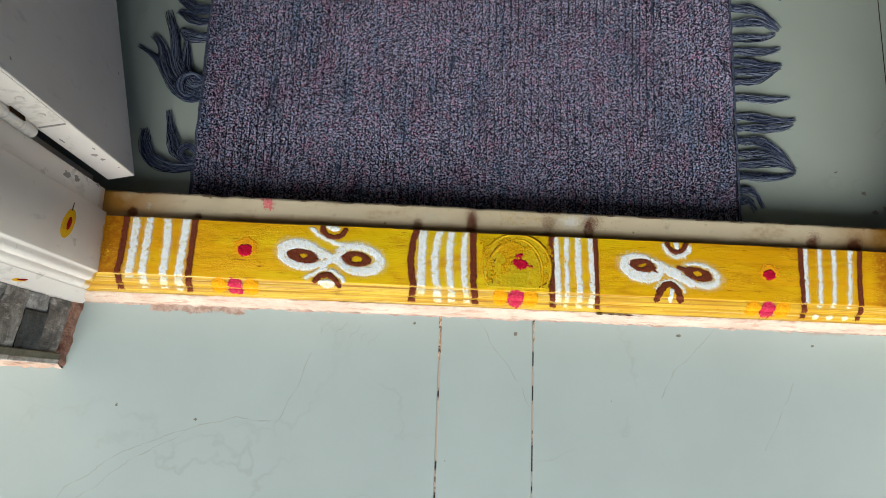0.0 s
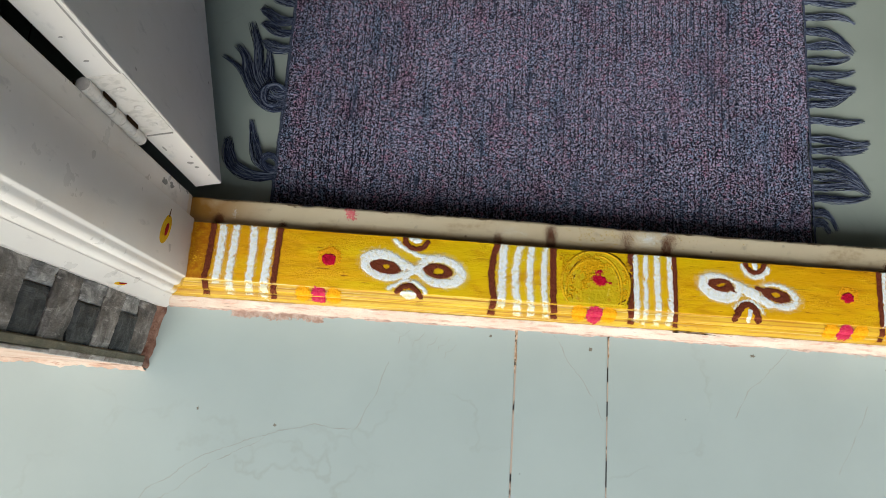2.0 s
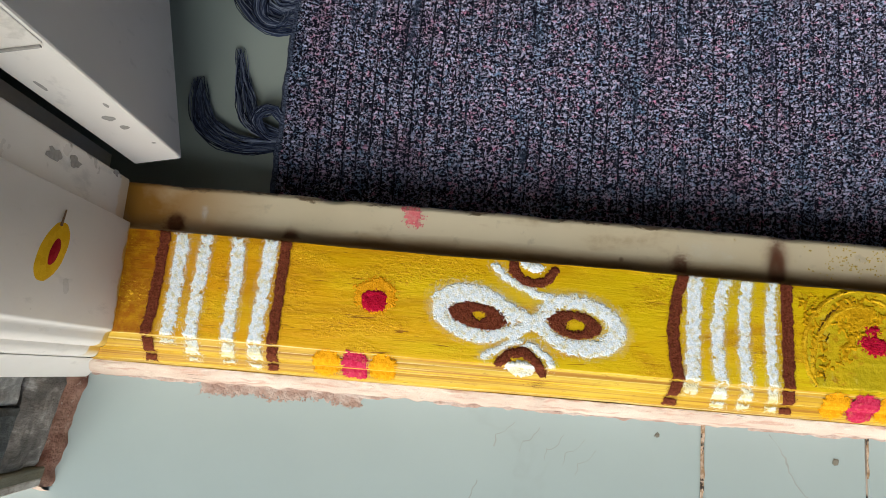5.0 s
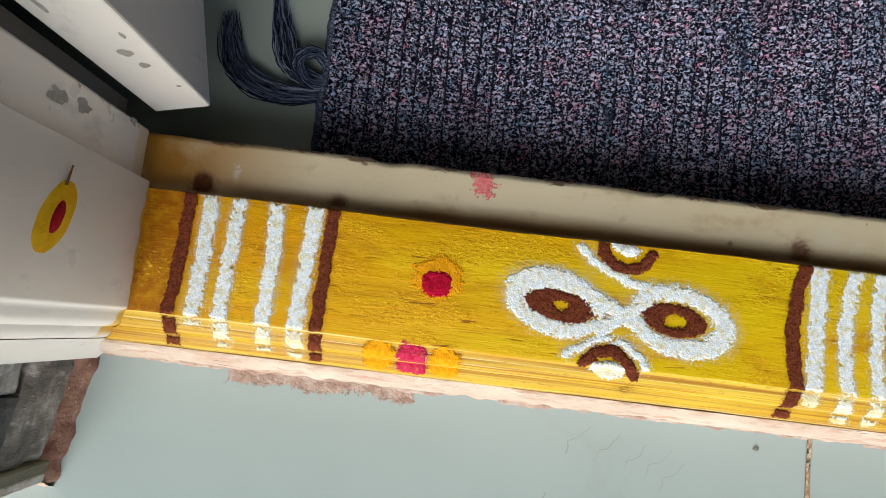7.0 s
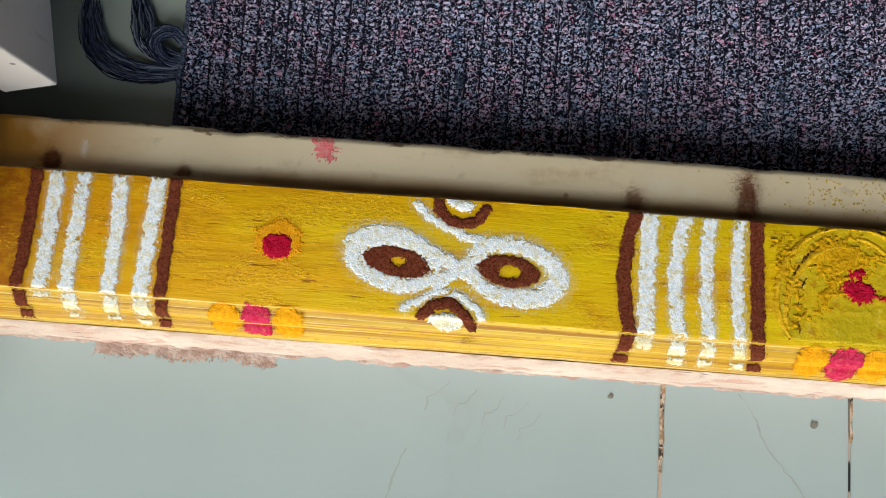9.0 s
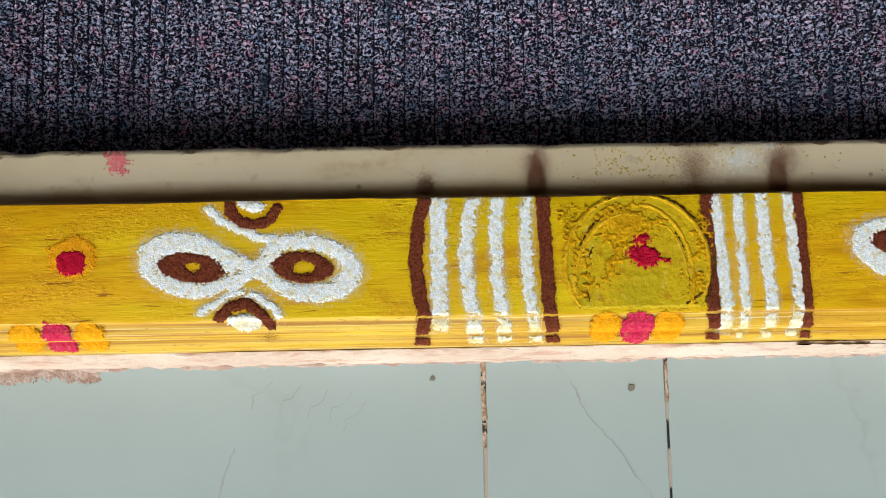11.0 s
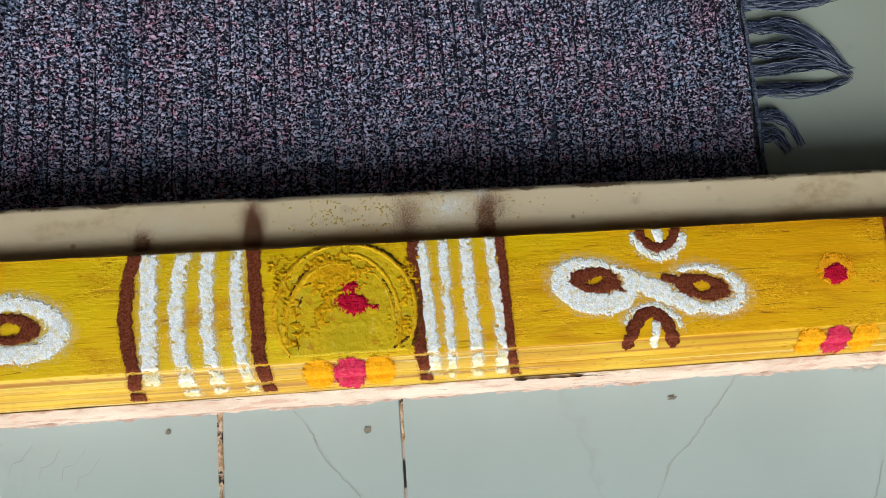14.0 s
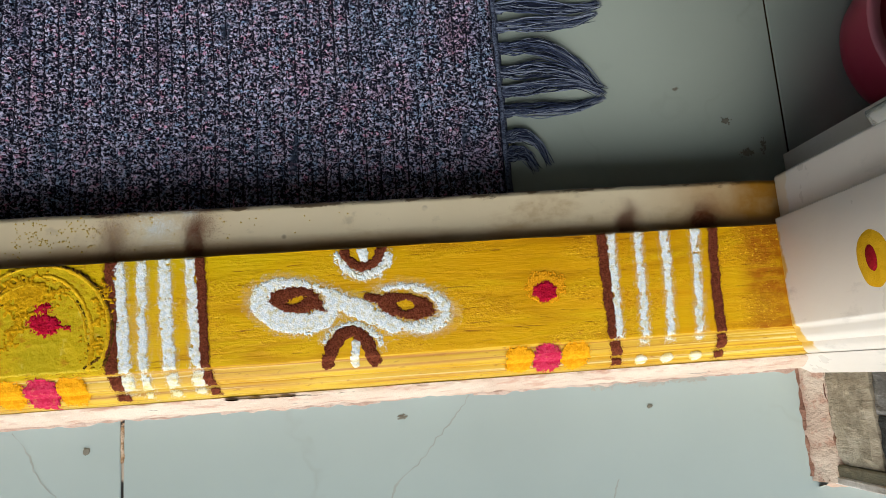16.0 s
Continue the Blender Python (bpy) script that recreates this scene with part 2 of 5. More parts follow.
M_DOTYELLOW = powder_material("dot_yellow", ((0.66, 0.36, 0.008), (0.74, 0.42, 0.015)), (0.60, 0.30, 0.01), 0.0, 300)

m = Mat("seal_paste", rough=0.55, spec=0.2)
c = m.mix(m.ramp(m.noise(scale=45, detail=5), [(0.35, 0.0), (0.65, 1.0)]), (0.52, 0.39, 0.006), (0.66, 0.45, 0.006))
c = m.mix(m.ramp(m.noise((1, 1.6, 1), 130, 5, 0.65), [(0.56, 0.0), (0.68, 0.8)]), c, (0.46, 0.20, 0.004))
c = m.mix(m.ramp(m.noise((1.6, 1, 1), 90, 5, 0.65), [(0.60, 0.0), (0.70, 0.6)]), c, (0.74, 0.60, 0.12))
M_SEAL = m.done(c, None, m.noise(scale=160, detail=6, rough=0.6), 0.0016, 0.6)

m = Mat("mortar_pale", rough=0.8)
c = m.mix(m.ramp(m.noise((1, 1, 1), 22, 6), [(0.35, 0.0), (0.65, 1.0)]), (0.50, 0.34, 0.25), (0.62, 0.51, 0.41))
c = m.mix(m.ramp(m.noise((1, 3, 3), 60, 6, 0.65), [(0.55, 0.0), (0.66, 0.85)]), c, (0.42, 0.22, 0.15))
c = m.mix(m.ramp(m.noise((1, 4, 4), 35, 6, 0.65), [(0.64, 0.0), (0.68, 0.9)]), c, (0.05, 0.03, 0.02))
M_MORTAR = m.done(c, None, m.noise(scale=240, detail=6), 0.0025, 0.8)
m = Mat("mortar_skirt", rough=0.6)
c = m.mix(m.ramp(m.noise((1, 2, 2), 16, 6), [(0.35, 0.0), (0.65, 1.0)]), (0.63, 0.47, 0.365), (0.75, 0.635, 0.52))
c = m.mix(m.ramp(m.noise((0.7, 2.2, 2.2), 55, 6, 0.68), [(0.52, 0.0), (0.62, 0.8)]), c, (0.56, 0.31, 0.22))
c = m.mix(m.ramp(m.noise((0.8, 3, 3), 120, 6, 0.7), [(0.58, 0.0), (0.66, 0.5)]), c, (0.84, 0.76, 0.66))
foot = m.ramp(m.math("MULTIPLY", m.axis(2), 100.0), [(0.15, 1.0), (0.55, 0.0)])
c = m.mix(m.math("MULTIPLY", foot, m.ramp(m.noise(scale=28, detail=5), [(0.36, 0.1), (0.62, 0.85)])), c, (0.42, 0.25, 0.18))
c = m.mix(m.ramp(m.noise((0.35, 5, 5), 70, 4, 0.6), [(0.69, 0.0), (0.71, 0.9)]), c, (0.06, 0.035, 0.02))
M_SKIRT = m.done(c, None, m.noise((0.6, 2, 2), 150, 7, 0.65), 0.003, 0.8)
m = Mat("mortar_brown", rough=0.9)
c = m.mix(m.ramp(m.noise(scale=60, detail=6), [(0.35, 0.0), (0.65, 1.0)]), (0.17, 0.065, 0.04), (0.42, 0.24, 0.17))
c = m.mix(m.ramp(m.noise(scale=130, detail=6, rough=0.7), [(0.60, 0.0), (0.68, 0.9)]), c, (0.62, 0.50, 0.40))
M_MORTARBROWN = m.done(c, None, m.noise(scale=320, detail=6), 0.003, 0.9)
m = Mat("mortar_spill", rough=0.85)
c = m.mix(m.ramp(m.noise(scale=150, detail=6), [(0.4, 0.0), (0.6, 1.0)]), (0.42, 0.28, 0.22), (0.56, 0.44, 0.37))
M_SPILL = m.done(c, None, m.noise(scale=400, detail=5), 0.002, 0.8)


m = Mat("grey_smear", rough=0.6)
M_SMEAR = m.done(m.mix(m.noise(scale=90, detail=5), (0.36, 0.37, 0.33), (0.45, 0.46, 0.42)))


def slate_material(name, a, b, c3):
    m = Mat(name, rough=0.5, spec=0.5)
    r = m.t.nodes.new("ShaderNodeVectorMath")
    r.operation = "ADD"
    m.link(m.co, r.inputs[0])
    comb = m.t.nodes.new("ShaderNodeCombineXYZ")
    m.link(m.math("MULTIPLY", m.random(), 7.0), comb.inputs[2])
    m.link(comb.outputs[0], r.inputs[1])
    n = m.node("ShaderNodeTexNoise", Scale=26.0, Detail=10.0, Roughness=0.74, Distortion=0.5)
    m.link(r.outputs[0], n.inputs["Vector"])
    f = m.node("ShaderNodeTexNoise", Scale=1.0, Detail=7.0, Roughness=0.7)
    m.link(m.scaled((40, 140, 50), r.outputs[0]), f.inputs["Vector"])
    c = m.ramp(n.outputs["Fac"], [(0.34, a), (0.50, b), (0.66, c3)])
    c = m.mix(m.ramp(f.outputs["Fac"], [(0.56, 0.0), (0.68, 0.55)]), c, tuple(min(1.0, v * 1.5) for v in c3))
    c = m.mix(m.ramp(f.outputs["Fac"], [(0.34, 0.6), (0.44, 0.0)]), c, a)
    return m.done(c, None, m.math("ADD", n.outputs["Fac"], f.outputs["Fac"]), 0.004, 0.8)


M_SLATEBROWN = slate_material("slate_brown", (0.18, 0.14, 0.09), (0.42, 0.36, 0.26), (0.64, 0.58, 0.47))
M_SLATE = slate_material("slate_grey", (0.045, 0.038, 0.032), (0.19, 0.165, 0.145), (0.52, 0.48, 0.44))
M_SLATELIGHT = slate_material("slate_light", (0.06, 0.058, 0.055), (0.22, 0.21, 0.20), (0.62, 0.60, 0.58))
M_SLATEDARK = slate_material("slate_dark", (0.010, 0.011, 0.012), (0.028, 0.031, 0.033), (0.10, 0.105, 0.105))

M_OLIVE = slate_material("olive_tile_edge", (0.10, 0.085, 0.05), (0.16, 0.14, 0.085), (0.22, 0.19, 0.12))
M_TRIM = slate_material("white_filler", (0.24, 0.17, 0.13), (0.50, 0.46, 0.41), (0.72, 0.69, 0.65))
# woven rug: flecked yarn in ribs
m = Mat("rug_weave", rough=0.95, spec=0.1)
fleck = m.noise((1, 1.2, 1), 500, 2.5, 0.55, 0.9)
light = m.ramp(m.noise((1, 1.4, 1), 190, 3, 0.6), [(0.34, (0.22, 0.33, 0.52)), (0.45, (0.45, 0.46, 0.64)), (0.57, (0.58, 0.51, 0.68)), (0.66, (0.56, 0.24, 0.38))])
light = m.mix(m.ramp(m.noise((1.6, 0.3, 1), 30, 4), [(0.52, 0.0), (0.66, 0.60)]), light, (0.19, 0.31, 0.47))
light = m.mix(m.ramp(m.noise((1, 0.6, 1), 34, 3), [(0.54, 0.0), (0.68, 0.5)]), light, (0.50, 0.24, 0.36))
c = m.mix(m.ramp(fleck, [(0.502, 1.0), (0.537, 0.0)]), light, (0.009, 0.010, 0.022))
worn = m.math("MULTIPLY", m.ramp(m.noise((4.0, 0.8, 1), 24, 3), [(0.64, 0.0), (0.70, 0.8)]), 1.0)
c = m.mix(worn, c, (0.035, 0.05, 0.085))
M_RUG = m.done(c, None, fleck, 0.002, 0.9)
m = Mat("warp_yarn_shade", rough=0.95, spec=0.1)
M_WARP = m.done(m.mix(m.noise(scale=250), (0.008, 0.008, 0.016), (0.02, 0.02, 0.035)))
m = Mat("fringe_yarn", rough=0.9, spec=0.15)
M_FRINGE = m.done(m.ramp(m.island(), [(0.0, (0.008, 0.011, 0.026)), (0.4, (0.030, 0.042, 0.088)), (0.72, (0.085, 0.110, 0.180)), (1.0, (0.25, 0.29, 0.38))]), None, m.noise(scale=1500), 0.0006, 0.8)

m = Mat("red_plastic", rough=0.35, spec=0.5)
M_REDPLASTIC = m.done(m.mix(m.noise(scale=14, detail=5), (0.46, 0.03, 0.07), (0.54, 0.05, 0.10)), None, m.noise(scale=90), 0.0004, 0.2)
m = Mat("pink_plastic", rough=0.35)
M_PINKPLASTIC = m.done(m.mix(m.noise(scale=20, detail=5), (0.66, 0.19, 0.24), (0.72, 0.26, 0.31)))
m = Mat("hinge_painted", rough=0.4)
M_HINGE = m.done(m.mix(m.ramp(m.noise(scale=120, detail=5), [(0.5, 0.0), (0.62, 1.0)]), (0.74, 0.695, 0.635), (0.60, 0.56, 0.50)), None, m.noise(scale=300), 0.0006)
m = Mat("chipped_wood", rough=0.8)
M_CHIP = m.done(m.mix(m.noise(scale=400, detail=4), (0.22, 0.21, 0.19), (0.46, 0.43, 0.39)))
m = Mat("dark_thread", rough=0.9)
M_THREAD = m.done(m.mix(m.noise(scale=300), (0.10, 0.05, 0.02), (0.2, 0.1, 0.04)))
m = Mat("clear_tape", rough=0.15)
m.b.inputs["Transmission Weight"].default_value = 0.7
M_TAPE = m.done(m.mix(m.noise(scale=150, detail=5), (0.75, 0.78, 0.75), (0.9, 0.92, 0.9)), None, m.noise(scale=200), 0.001)
m = Mat("paving", rough=0.9)
M_PAVING = m.done(m.mix(m.noise(scale=3, detail=8), (0.30, 0.29, 0.27), (0.40, 0.385, 0.36)), None, m.noise(scale=80, detail=6), 0.002)


# ---- builders ----
def mesh_from(name, verts, faces, smooth=False):
    me = bpy.data.meshes.new(name)
    me.from_pydata([tuple(v) for v in verts], [], [tuple(f) for f in faces])
    me.update()
    if smooth:
        me.shade_smooth()
        if smooth != True:
            me.set_sharp_from_angle(angle=radians(smooth))
    return me


def thing(name, me, mats, label="", category="", group="", kind="", parent=None):
    ob = new(name, me)
    for mt in mats if isinstance(mats, (list, tuple)) else [mats]:
        me.materials.append(mt)
    if parent:
        ob.parent = parent
    return tagged(ob, label, category, group, kind)


def empty(name, at, label, category, group="", kind=""):
    ob = new(name)
    ob.location = at
    ob.empty_display_size = 0.02
    return tagged(ob, label, category, group, kind)


def part(name, bm, material, parent, label=""):
    me = bpy.data.meshes.new(name)
    bm.to_mesh(me)
    bm.free()
    ob = thing(name, me, material, label)
    if parent:
        ob.parent = parent
        ob.matrix_parent_inverse = Matrix.Translation(-parent.location) if parent.parent is None else Matrix.Identity(4)
    return ob


def box(x0, x1, y0, y1, z0, z1, bevel=0.0, seg=2):
    bm = bmesh.new()
    bmesh.ops.create_cube(bm, size=1.0)
    for v in bm.verts:
        v.co = Vector(((x0 + x1) / 2 + v.co.x * (x1 - x0), (y0 + y1) / 2 + v.co.y * (y1 - y0), (z0 + z1) / 2 + v.co.z * (z1 - z0)))
    if bevel:
        bmesh.ops.bevel(bm, geom=bm.edges[:], offset=bevel, segments=seg, affect="EDGES", profile=0.5)
    return bm


def solid(name, x0, x1, y0, y1, z0, z1, mat, label="", category="", kind="structure", bevel=0.0):
    ob = part(name, box(x0, x1, y0, y1, z0, z1, bevel), mat, None, label)
    return tagged(ob, label, category, "", kind)


# ---- large structure ----
floor_out = solid("floor_outside", -2.6, 2.6, -2.6, -0.03, -0.06, -0.0012, M_GROUT, "grey cement bed under the outer floor tiles", "floor")
floor_in = solid("floor_inside", -2.2, 2.2, -0.03, 3.4, -0.06, ZI - 0.0012, M_GAP, "dark cement bed under the inner floor tiles", "floor")


def tile(parent, x0, x1, y0, y1, mat, top=0.0):
    ob = part("tile", box(x0, x1, y0, y1, top - 0.010, top, 0.0006, 1), mat, parent)
    return ob


for x0, x1 in ((-2.5, -1.301), (-1.299, -0.6955), (-0.6935, -0.0903), (-0.0882, 0.0192), (0.0208, 0.624), (0.626, 1.229), (1.231, 2.5)):
    for y0, y1 in ((-2.5, -1.902), (-1.9, -1.302), (-1.3, -0.7015), (-0.6995, -0.05)):
        tile(floor_out, x0, x1, y0, y1, M_FLOOR)
for x0, x1 in ((-2.1, -0.7265), (-0.7245, -0.1255), (-0.1235, 0.4827), (0.4843, 1.0845), (1.0865, 2.1)):
    for y0, y1 in ((0.0, 0.6), (0.602, 1.2), (1.202, 3.3)):
        tile(floor_in, x0, x1, y0, y1, M_FLOOR_IN_DIM, ZI)

ground = solid("ground", -400, 400, -400, 400, -0.5, -0.075, M_PAVING, "grey paved ground round the house", "ground")

wall_left = solid("wall_left", -2.6, -0.512, -0.085, YI, -0.004, 2.75, M_PLASTER, "cream plastered wall beside the door", "wall")
wall_right = solid("wall_right", 0.478, 2.6, -0.085, YI, -0.004, 2.75, M_PLASTER, "cream plastered wall beside the door", "wall")
wall_left_front = solid("wall_left_front", -2.6, WL - 0.020, YW + 0.002, -0.086, -0.004, 2.75, M_MORTAR, "rough pinkish mortar face of the wall beside the door", "wall")
wall_right_front = solid("wall_right_front", WR + 0.008, 2.6, YW + 0.002, -0.086, -0.004, 2.75, M_MORTAR, "rough pinkish mortar face of the wall beside the door", "wall")
wall_above = solid("wall_above", -0.511, 0.477, -0.085, YI, 2.12, 2.75, M_PLASTER, "cream plastered wall above the door", "wall")
# added walls, out of view: they close the room and hold down bounce
wall_in_left = solid("wall_inside_left", -2.2, -2.1, YI, 3.4, 0.0, 2.75, M_ROOM, "unseen room wall, dull green kept dark to limit bounced light", "wall")
wall_in_right = solid("wall_inside_right", 2.1, 2.2, YI, 3.4, 0.0, 2.75, M_ROOM, "unseen room wall, dull green kept dark to limit bounced light", "wall")
wall_in_back = solid("wall_inside_back", -2.1, 2.1, 3.3, 3.4, 0.0, 2.75, M_ROOM, "unseen room wall, dull green kept dark to limit bounced light", "wall")
# added slab, out of view: its overhang cuts off the high sky
ceiling = solid("ceiling", -2.6, 2.6, -1.60, 3.4, 2.752, 2.90, M_CEILING, "unseen dark ceiling slab, reaching out to block high sky light", "ceiling")

# ---- door frame: one moulding round threshold and jambs, mitred ----
# (y, inset from the stop face)
PROFILE = [(0.0340, 0.0495), (0.0340, 0.0125), (0.0328, 0.0100), (0.0300, 0.0090), (0.0050, 0.0090), (0.0034, 0.0084), (0.0025, 0.0068), (0.0025, 0.0010), (0.0015, 0.0000),
           (-0.0605, 0.0000), (-0.0621, 0.0006), (-0.0629, 0.0026), (-0.0647, 0.0034), (-0.0677, 0.0040), (-0.0703, 0.0056), (-0.0717, 0.0084), (-0.0721, 0.0108),
           (-0.0745, 0.0114), (-0.0767, 0.0128), (-0.0783, 0.0156), (-0.0791, 0.0196), (-0.0795, 0.0245), (-0.0805, 0.0262), (-0.0805, 0.0495)]
PY = [p[0] for p in PROFILE[1:-1]][::-1]
PZ = [ZF - p[1] for p in PROFILE[1:-1]][::-1]


def surface(y):
    """Height of the threshold's upper side."""
    return np.interp(y, PY, PZ)


def swept(points):
    """A skin over rows of points; returns verts and faces."""
    n = len(points[0])
    verts = [p for row in points for p in row]
    faces = [(a * n + b, a * n + b + 1, (a + 1) * n + b + 1, (a + 1) * n + b) for a in range(len(points) - 1) for b in range(n - 1)]
    return verts, faces


door_frame = empty("door_frame", (0, 0, 0), "cream gloss-painted wooden door frame with moulded edge", "door frame", kind="structure")


def wobble(x, k):
    return 0.0007 * noise.noise(Vector((x * 9, k * 3.1, 0.3))) + 0.0004 * noise.noise(Vector((x * 45, k * 1.7, 2.0)))


def threshold_part(name, rows, material, parent, label):
    us = [i / 180 for i in range(181)]
    pts = []
    for k in rows:
        y, d = PROFILE[k]
        xa, xb = XL - min(d, 0.037), XR + min(d, 0.032)
        line = []
        for u in us:
            x = xa + (xb - xa) * u
            ww = wobble(x, 1 if k > 7 else 2)
            chip = 0.0
            if k in (1, 2, 3):
                chip = max(0.0, noise.noise(Vector((x * 28, 3.3, 0.1))) - 0.42) * 0.007
            line.append((x, y + ww - chip, ZF - d - 0.5 * chip + (0.4 * ww if k > 9 else 0)))
        pts.append(line)
    verts, faces = swept(pts)
    return thing(name, mesh_from(name, verts, faces, 48), material, label, parent=parent)


threshold = empty("threshold", (0, 0, 0), "wooden door threshold painted with turmeric yellow, beige ledge behind", "threshold", kind="structure")
threshold_part("ledge", range(0, 9), M_LEDGE, threshold, "beige painted rebate ledge with chipped edge")
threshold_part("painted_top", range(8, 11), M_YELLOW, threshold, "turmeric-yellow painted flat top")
threshold_part("moulding", range(10, 24), M_MOULD, threshold, "glossy yellow stepped moulding")


def jamb(side):
    x0 = XL if side < 0 else XR
    out = []
    zs = [None, 0.2, 0.4, 0.7, 1.1, 1.6, 2.09]
    for k, (y, d) in enumerate(PROFILE):
        y += 0.0020 if k < 3 else (0.0030 if k < 9 else 0.0)
        dd = d if d < 0.045 else (0.0440 if y > 0 else (0.0355 if side < 0 else 0.0335))
        line = []
        for z in zs:
            zz = ZF - min(d, 0.030) - 0.0003 if z is None else z
            if z is None and d > 0.03:
                zz = 0.02
            line.append((x0 + side * dd, y, zz))
        out.append(line)
    verts, faces = swept(out)
    if side > 0:
        faces = [f[::-1] for f in faces]
    ob = thing("jamb", mesh_from("jamb", verts, faces, 48), M_JAMB, parent=door_frame)
    return ob


jamb(-1)
jamb(1)
part("frame_head", box(XL - 0.03, XR + 0.03, -0.079, 0.034, 2.09, 2.119, 0.002), M_JAMB, door_frame)

# ---- door leaf, open into the room ----
HX, HY = -0.4740, 0.0445
door = empty("door", (HX, HY, 0.041), "grey-cream painted wooden door standing open", "door")
part("door_leaf", box(HX, HX + 0.0300, HY, HY + 0.83, 0.041, 2.07, 0.0014), M_DOOR, door)


def hinge(z0):
    h = 0.118
    plate = part("hinge", box(HX + 0.0005, HX + 0.0285, HY - 0.0008, HY + 0.0004, z0, z0 + h, 0.0003, 1), M_HINGE, door, "painted-over steel butt hinge")
    for i in range(5):
        bm = bmesh.new()
        bmesh.ops.create_cone(bm, cap_ends=True, segments=14, radius1=0.0056, radius2=0.0056, depth=h / 5 - 0.0010)
        bmesh.ops.translate(bm, verts=bm.verts, vec=(HX - 0.0020, HY - 0.0045, z0 + h / 5 * (i + 0.5)))
        part("knuckle", bm, M_HINGE, plate)
    for i in range(5):
        xs = HX + 0.0040 if i % 2 else HX - 0.0088
        za = z0 + h / 5 * i
        part("slot", box(xs, xs + 0.0011, HY - 0.0052, HY - 0.0012, za + 0.0012, za + h / 5 + 0.0010), M_GAP, plate)
    part("slot", box(HX + 0.004, HX + 0.0275, HY - 0.0019, HY - 0.0010, z0 - 0.0012, z0 + 0.0004), M_CHIP, plate)
    for k in (0.2, 0.5, 0.8):
        bm = bmesh.new()
        bmesh.ops.create_cone(bm, cap_ends=True, segments=12, radius1=0.0038, radius2=0.0030, depth=0.0010)
        bmesh.ops.rotate(bm, verts=bm.verts, matrix=Matrix.Rotation(radians(90), 3, "X"))
        bmesh.ops.translate(bm, verts=bm.verts, vec=(HX + 0.018, HY - 0.0018, z0 + h * k))
        part("screw", bm, M_HINGE, plate)


for x, z, a, b in ((0.018, 0.118, 0.0030, 0.0042), (0.020, 0.104, 0.0026, 0.0030), (0.024, 0.135, 0.0010, 0.0030), (0.007, 0.165, 0.0010, 0.0060), (0.025, 0.075, 0.0012, 0.0016),
                   (0.0268, 0.22, 0.0006, 0.020), (0.0262, 0.262, 0.0009, 0.030), (0.0266, 0.312, 0.0008, 0.034), (0.0258, 0.352, 0.0013, 0.030), (0.0264, 0.40, 0.0008, 0.034), (0.012, 0.345, 0.0022, 0.0016), (0.010, 0.38, 0.0016, 0.0012)):
    n, vs = 12, []
    for q in range(n):
        w = 2 * math.pi * q / n
        j = 1 + 0.5 * noise.noise(Vector((math.cos(w), math.sin(w), z * 60)))
        vs.append((HX + x + a * j * math.cos(w), HY - 0.0002, z + b * j * math.sin(w)))
    chip = thing("chip", mesh_from("chip", vs + [(HX + x, HY - 0.0003, z)], [(q, (q + 1) % n, n) for q in range(n)]), M_CHIP, "grey chip in the door's paint", parent=door)
    chip.matrix_parent_inverse = Matrix.Translation(-door.location)
for y, z, a, b in ((0.0235, 0.128, 0.0032, 0.0075), (0.0255, 0.108, 0.0030, 0.0055), (0.0330, 0.060, 0.0022, 0.0040)):
    n, vs = 14, []
    for q in range(n):
        w = 2 * math.pi * q / n
        j = 1 + 0.8 * noise.noise(Vector((2 * math.cos(w), 2 * math.sin(w), z * 60)))
        vs.append((XL - 0.0088, y + a * j * math.cos(w), z + b * j * math.sin(w)))
    thing("chip", mesh_from("chip", vs + [(XL - 0.0087, y, z)], [(q, (q + 1) % n, n) for q in range(n)]), M_CHIP, "grey chip in the frame's paint", parent=door_frame)
hinge(0.203)
hinge(1.75)
door.rotation_euler = (0, 0, radians(12.6))

# ---- white fillets between frame and tiled reveals ----
for sx, xa, xb, xc in ((-1, XL - 0.0200, -0.4995, -0.5125), (1, XR + 0.0200, 0.4640, 0.4785)):
    bm = bmesh.new()
    ring = [(xa, -0.0796), (xb, -0.0922), (xc, -0.0922), (xc, -0.0806)]
    lo = [bm.verts.new((x, y, 0.004)) for x, y in ring]
    hi = [bm.verts.new((x, y, 2.09)) for x, y in ring]
    bm.faces.new(lo)
    bm.faces.new(hi[::-1])
    for q in range(4):
        bm.faces.new((lo[q], hi[q], hi[(q + 1) % 4], lo[(q + 1) % 4]))
    bmesh.ops.recalc_face_normals(bm, faces=bm.faces[:])
    part("fillet", bm, M_JAMB, door_frame, "white painted fillet beside the moulding")

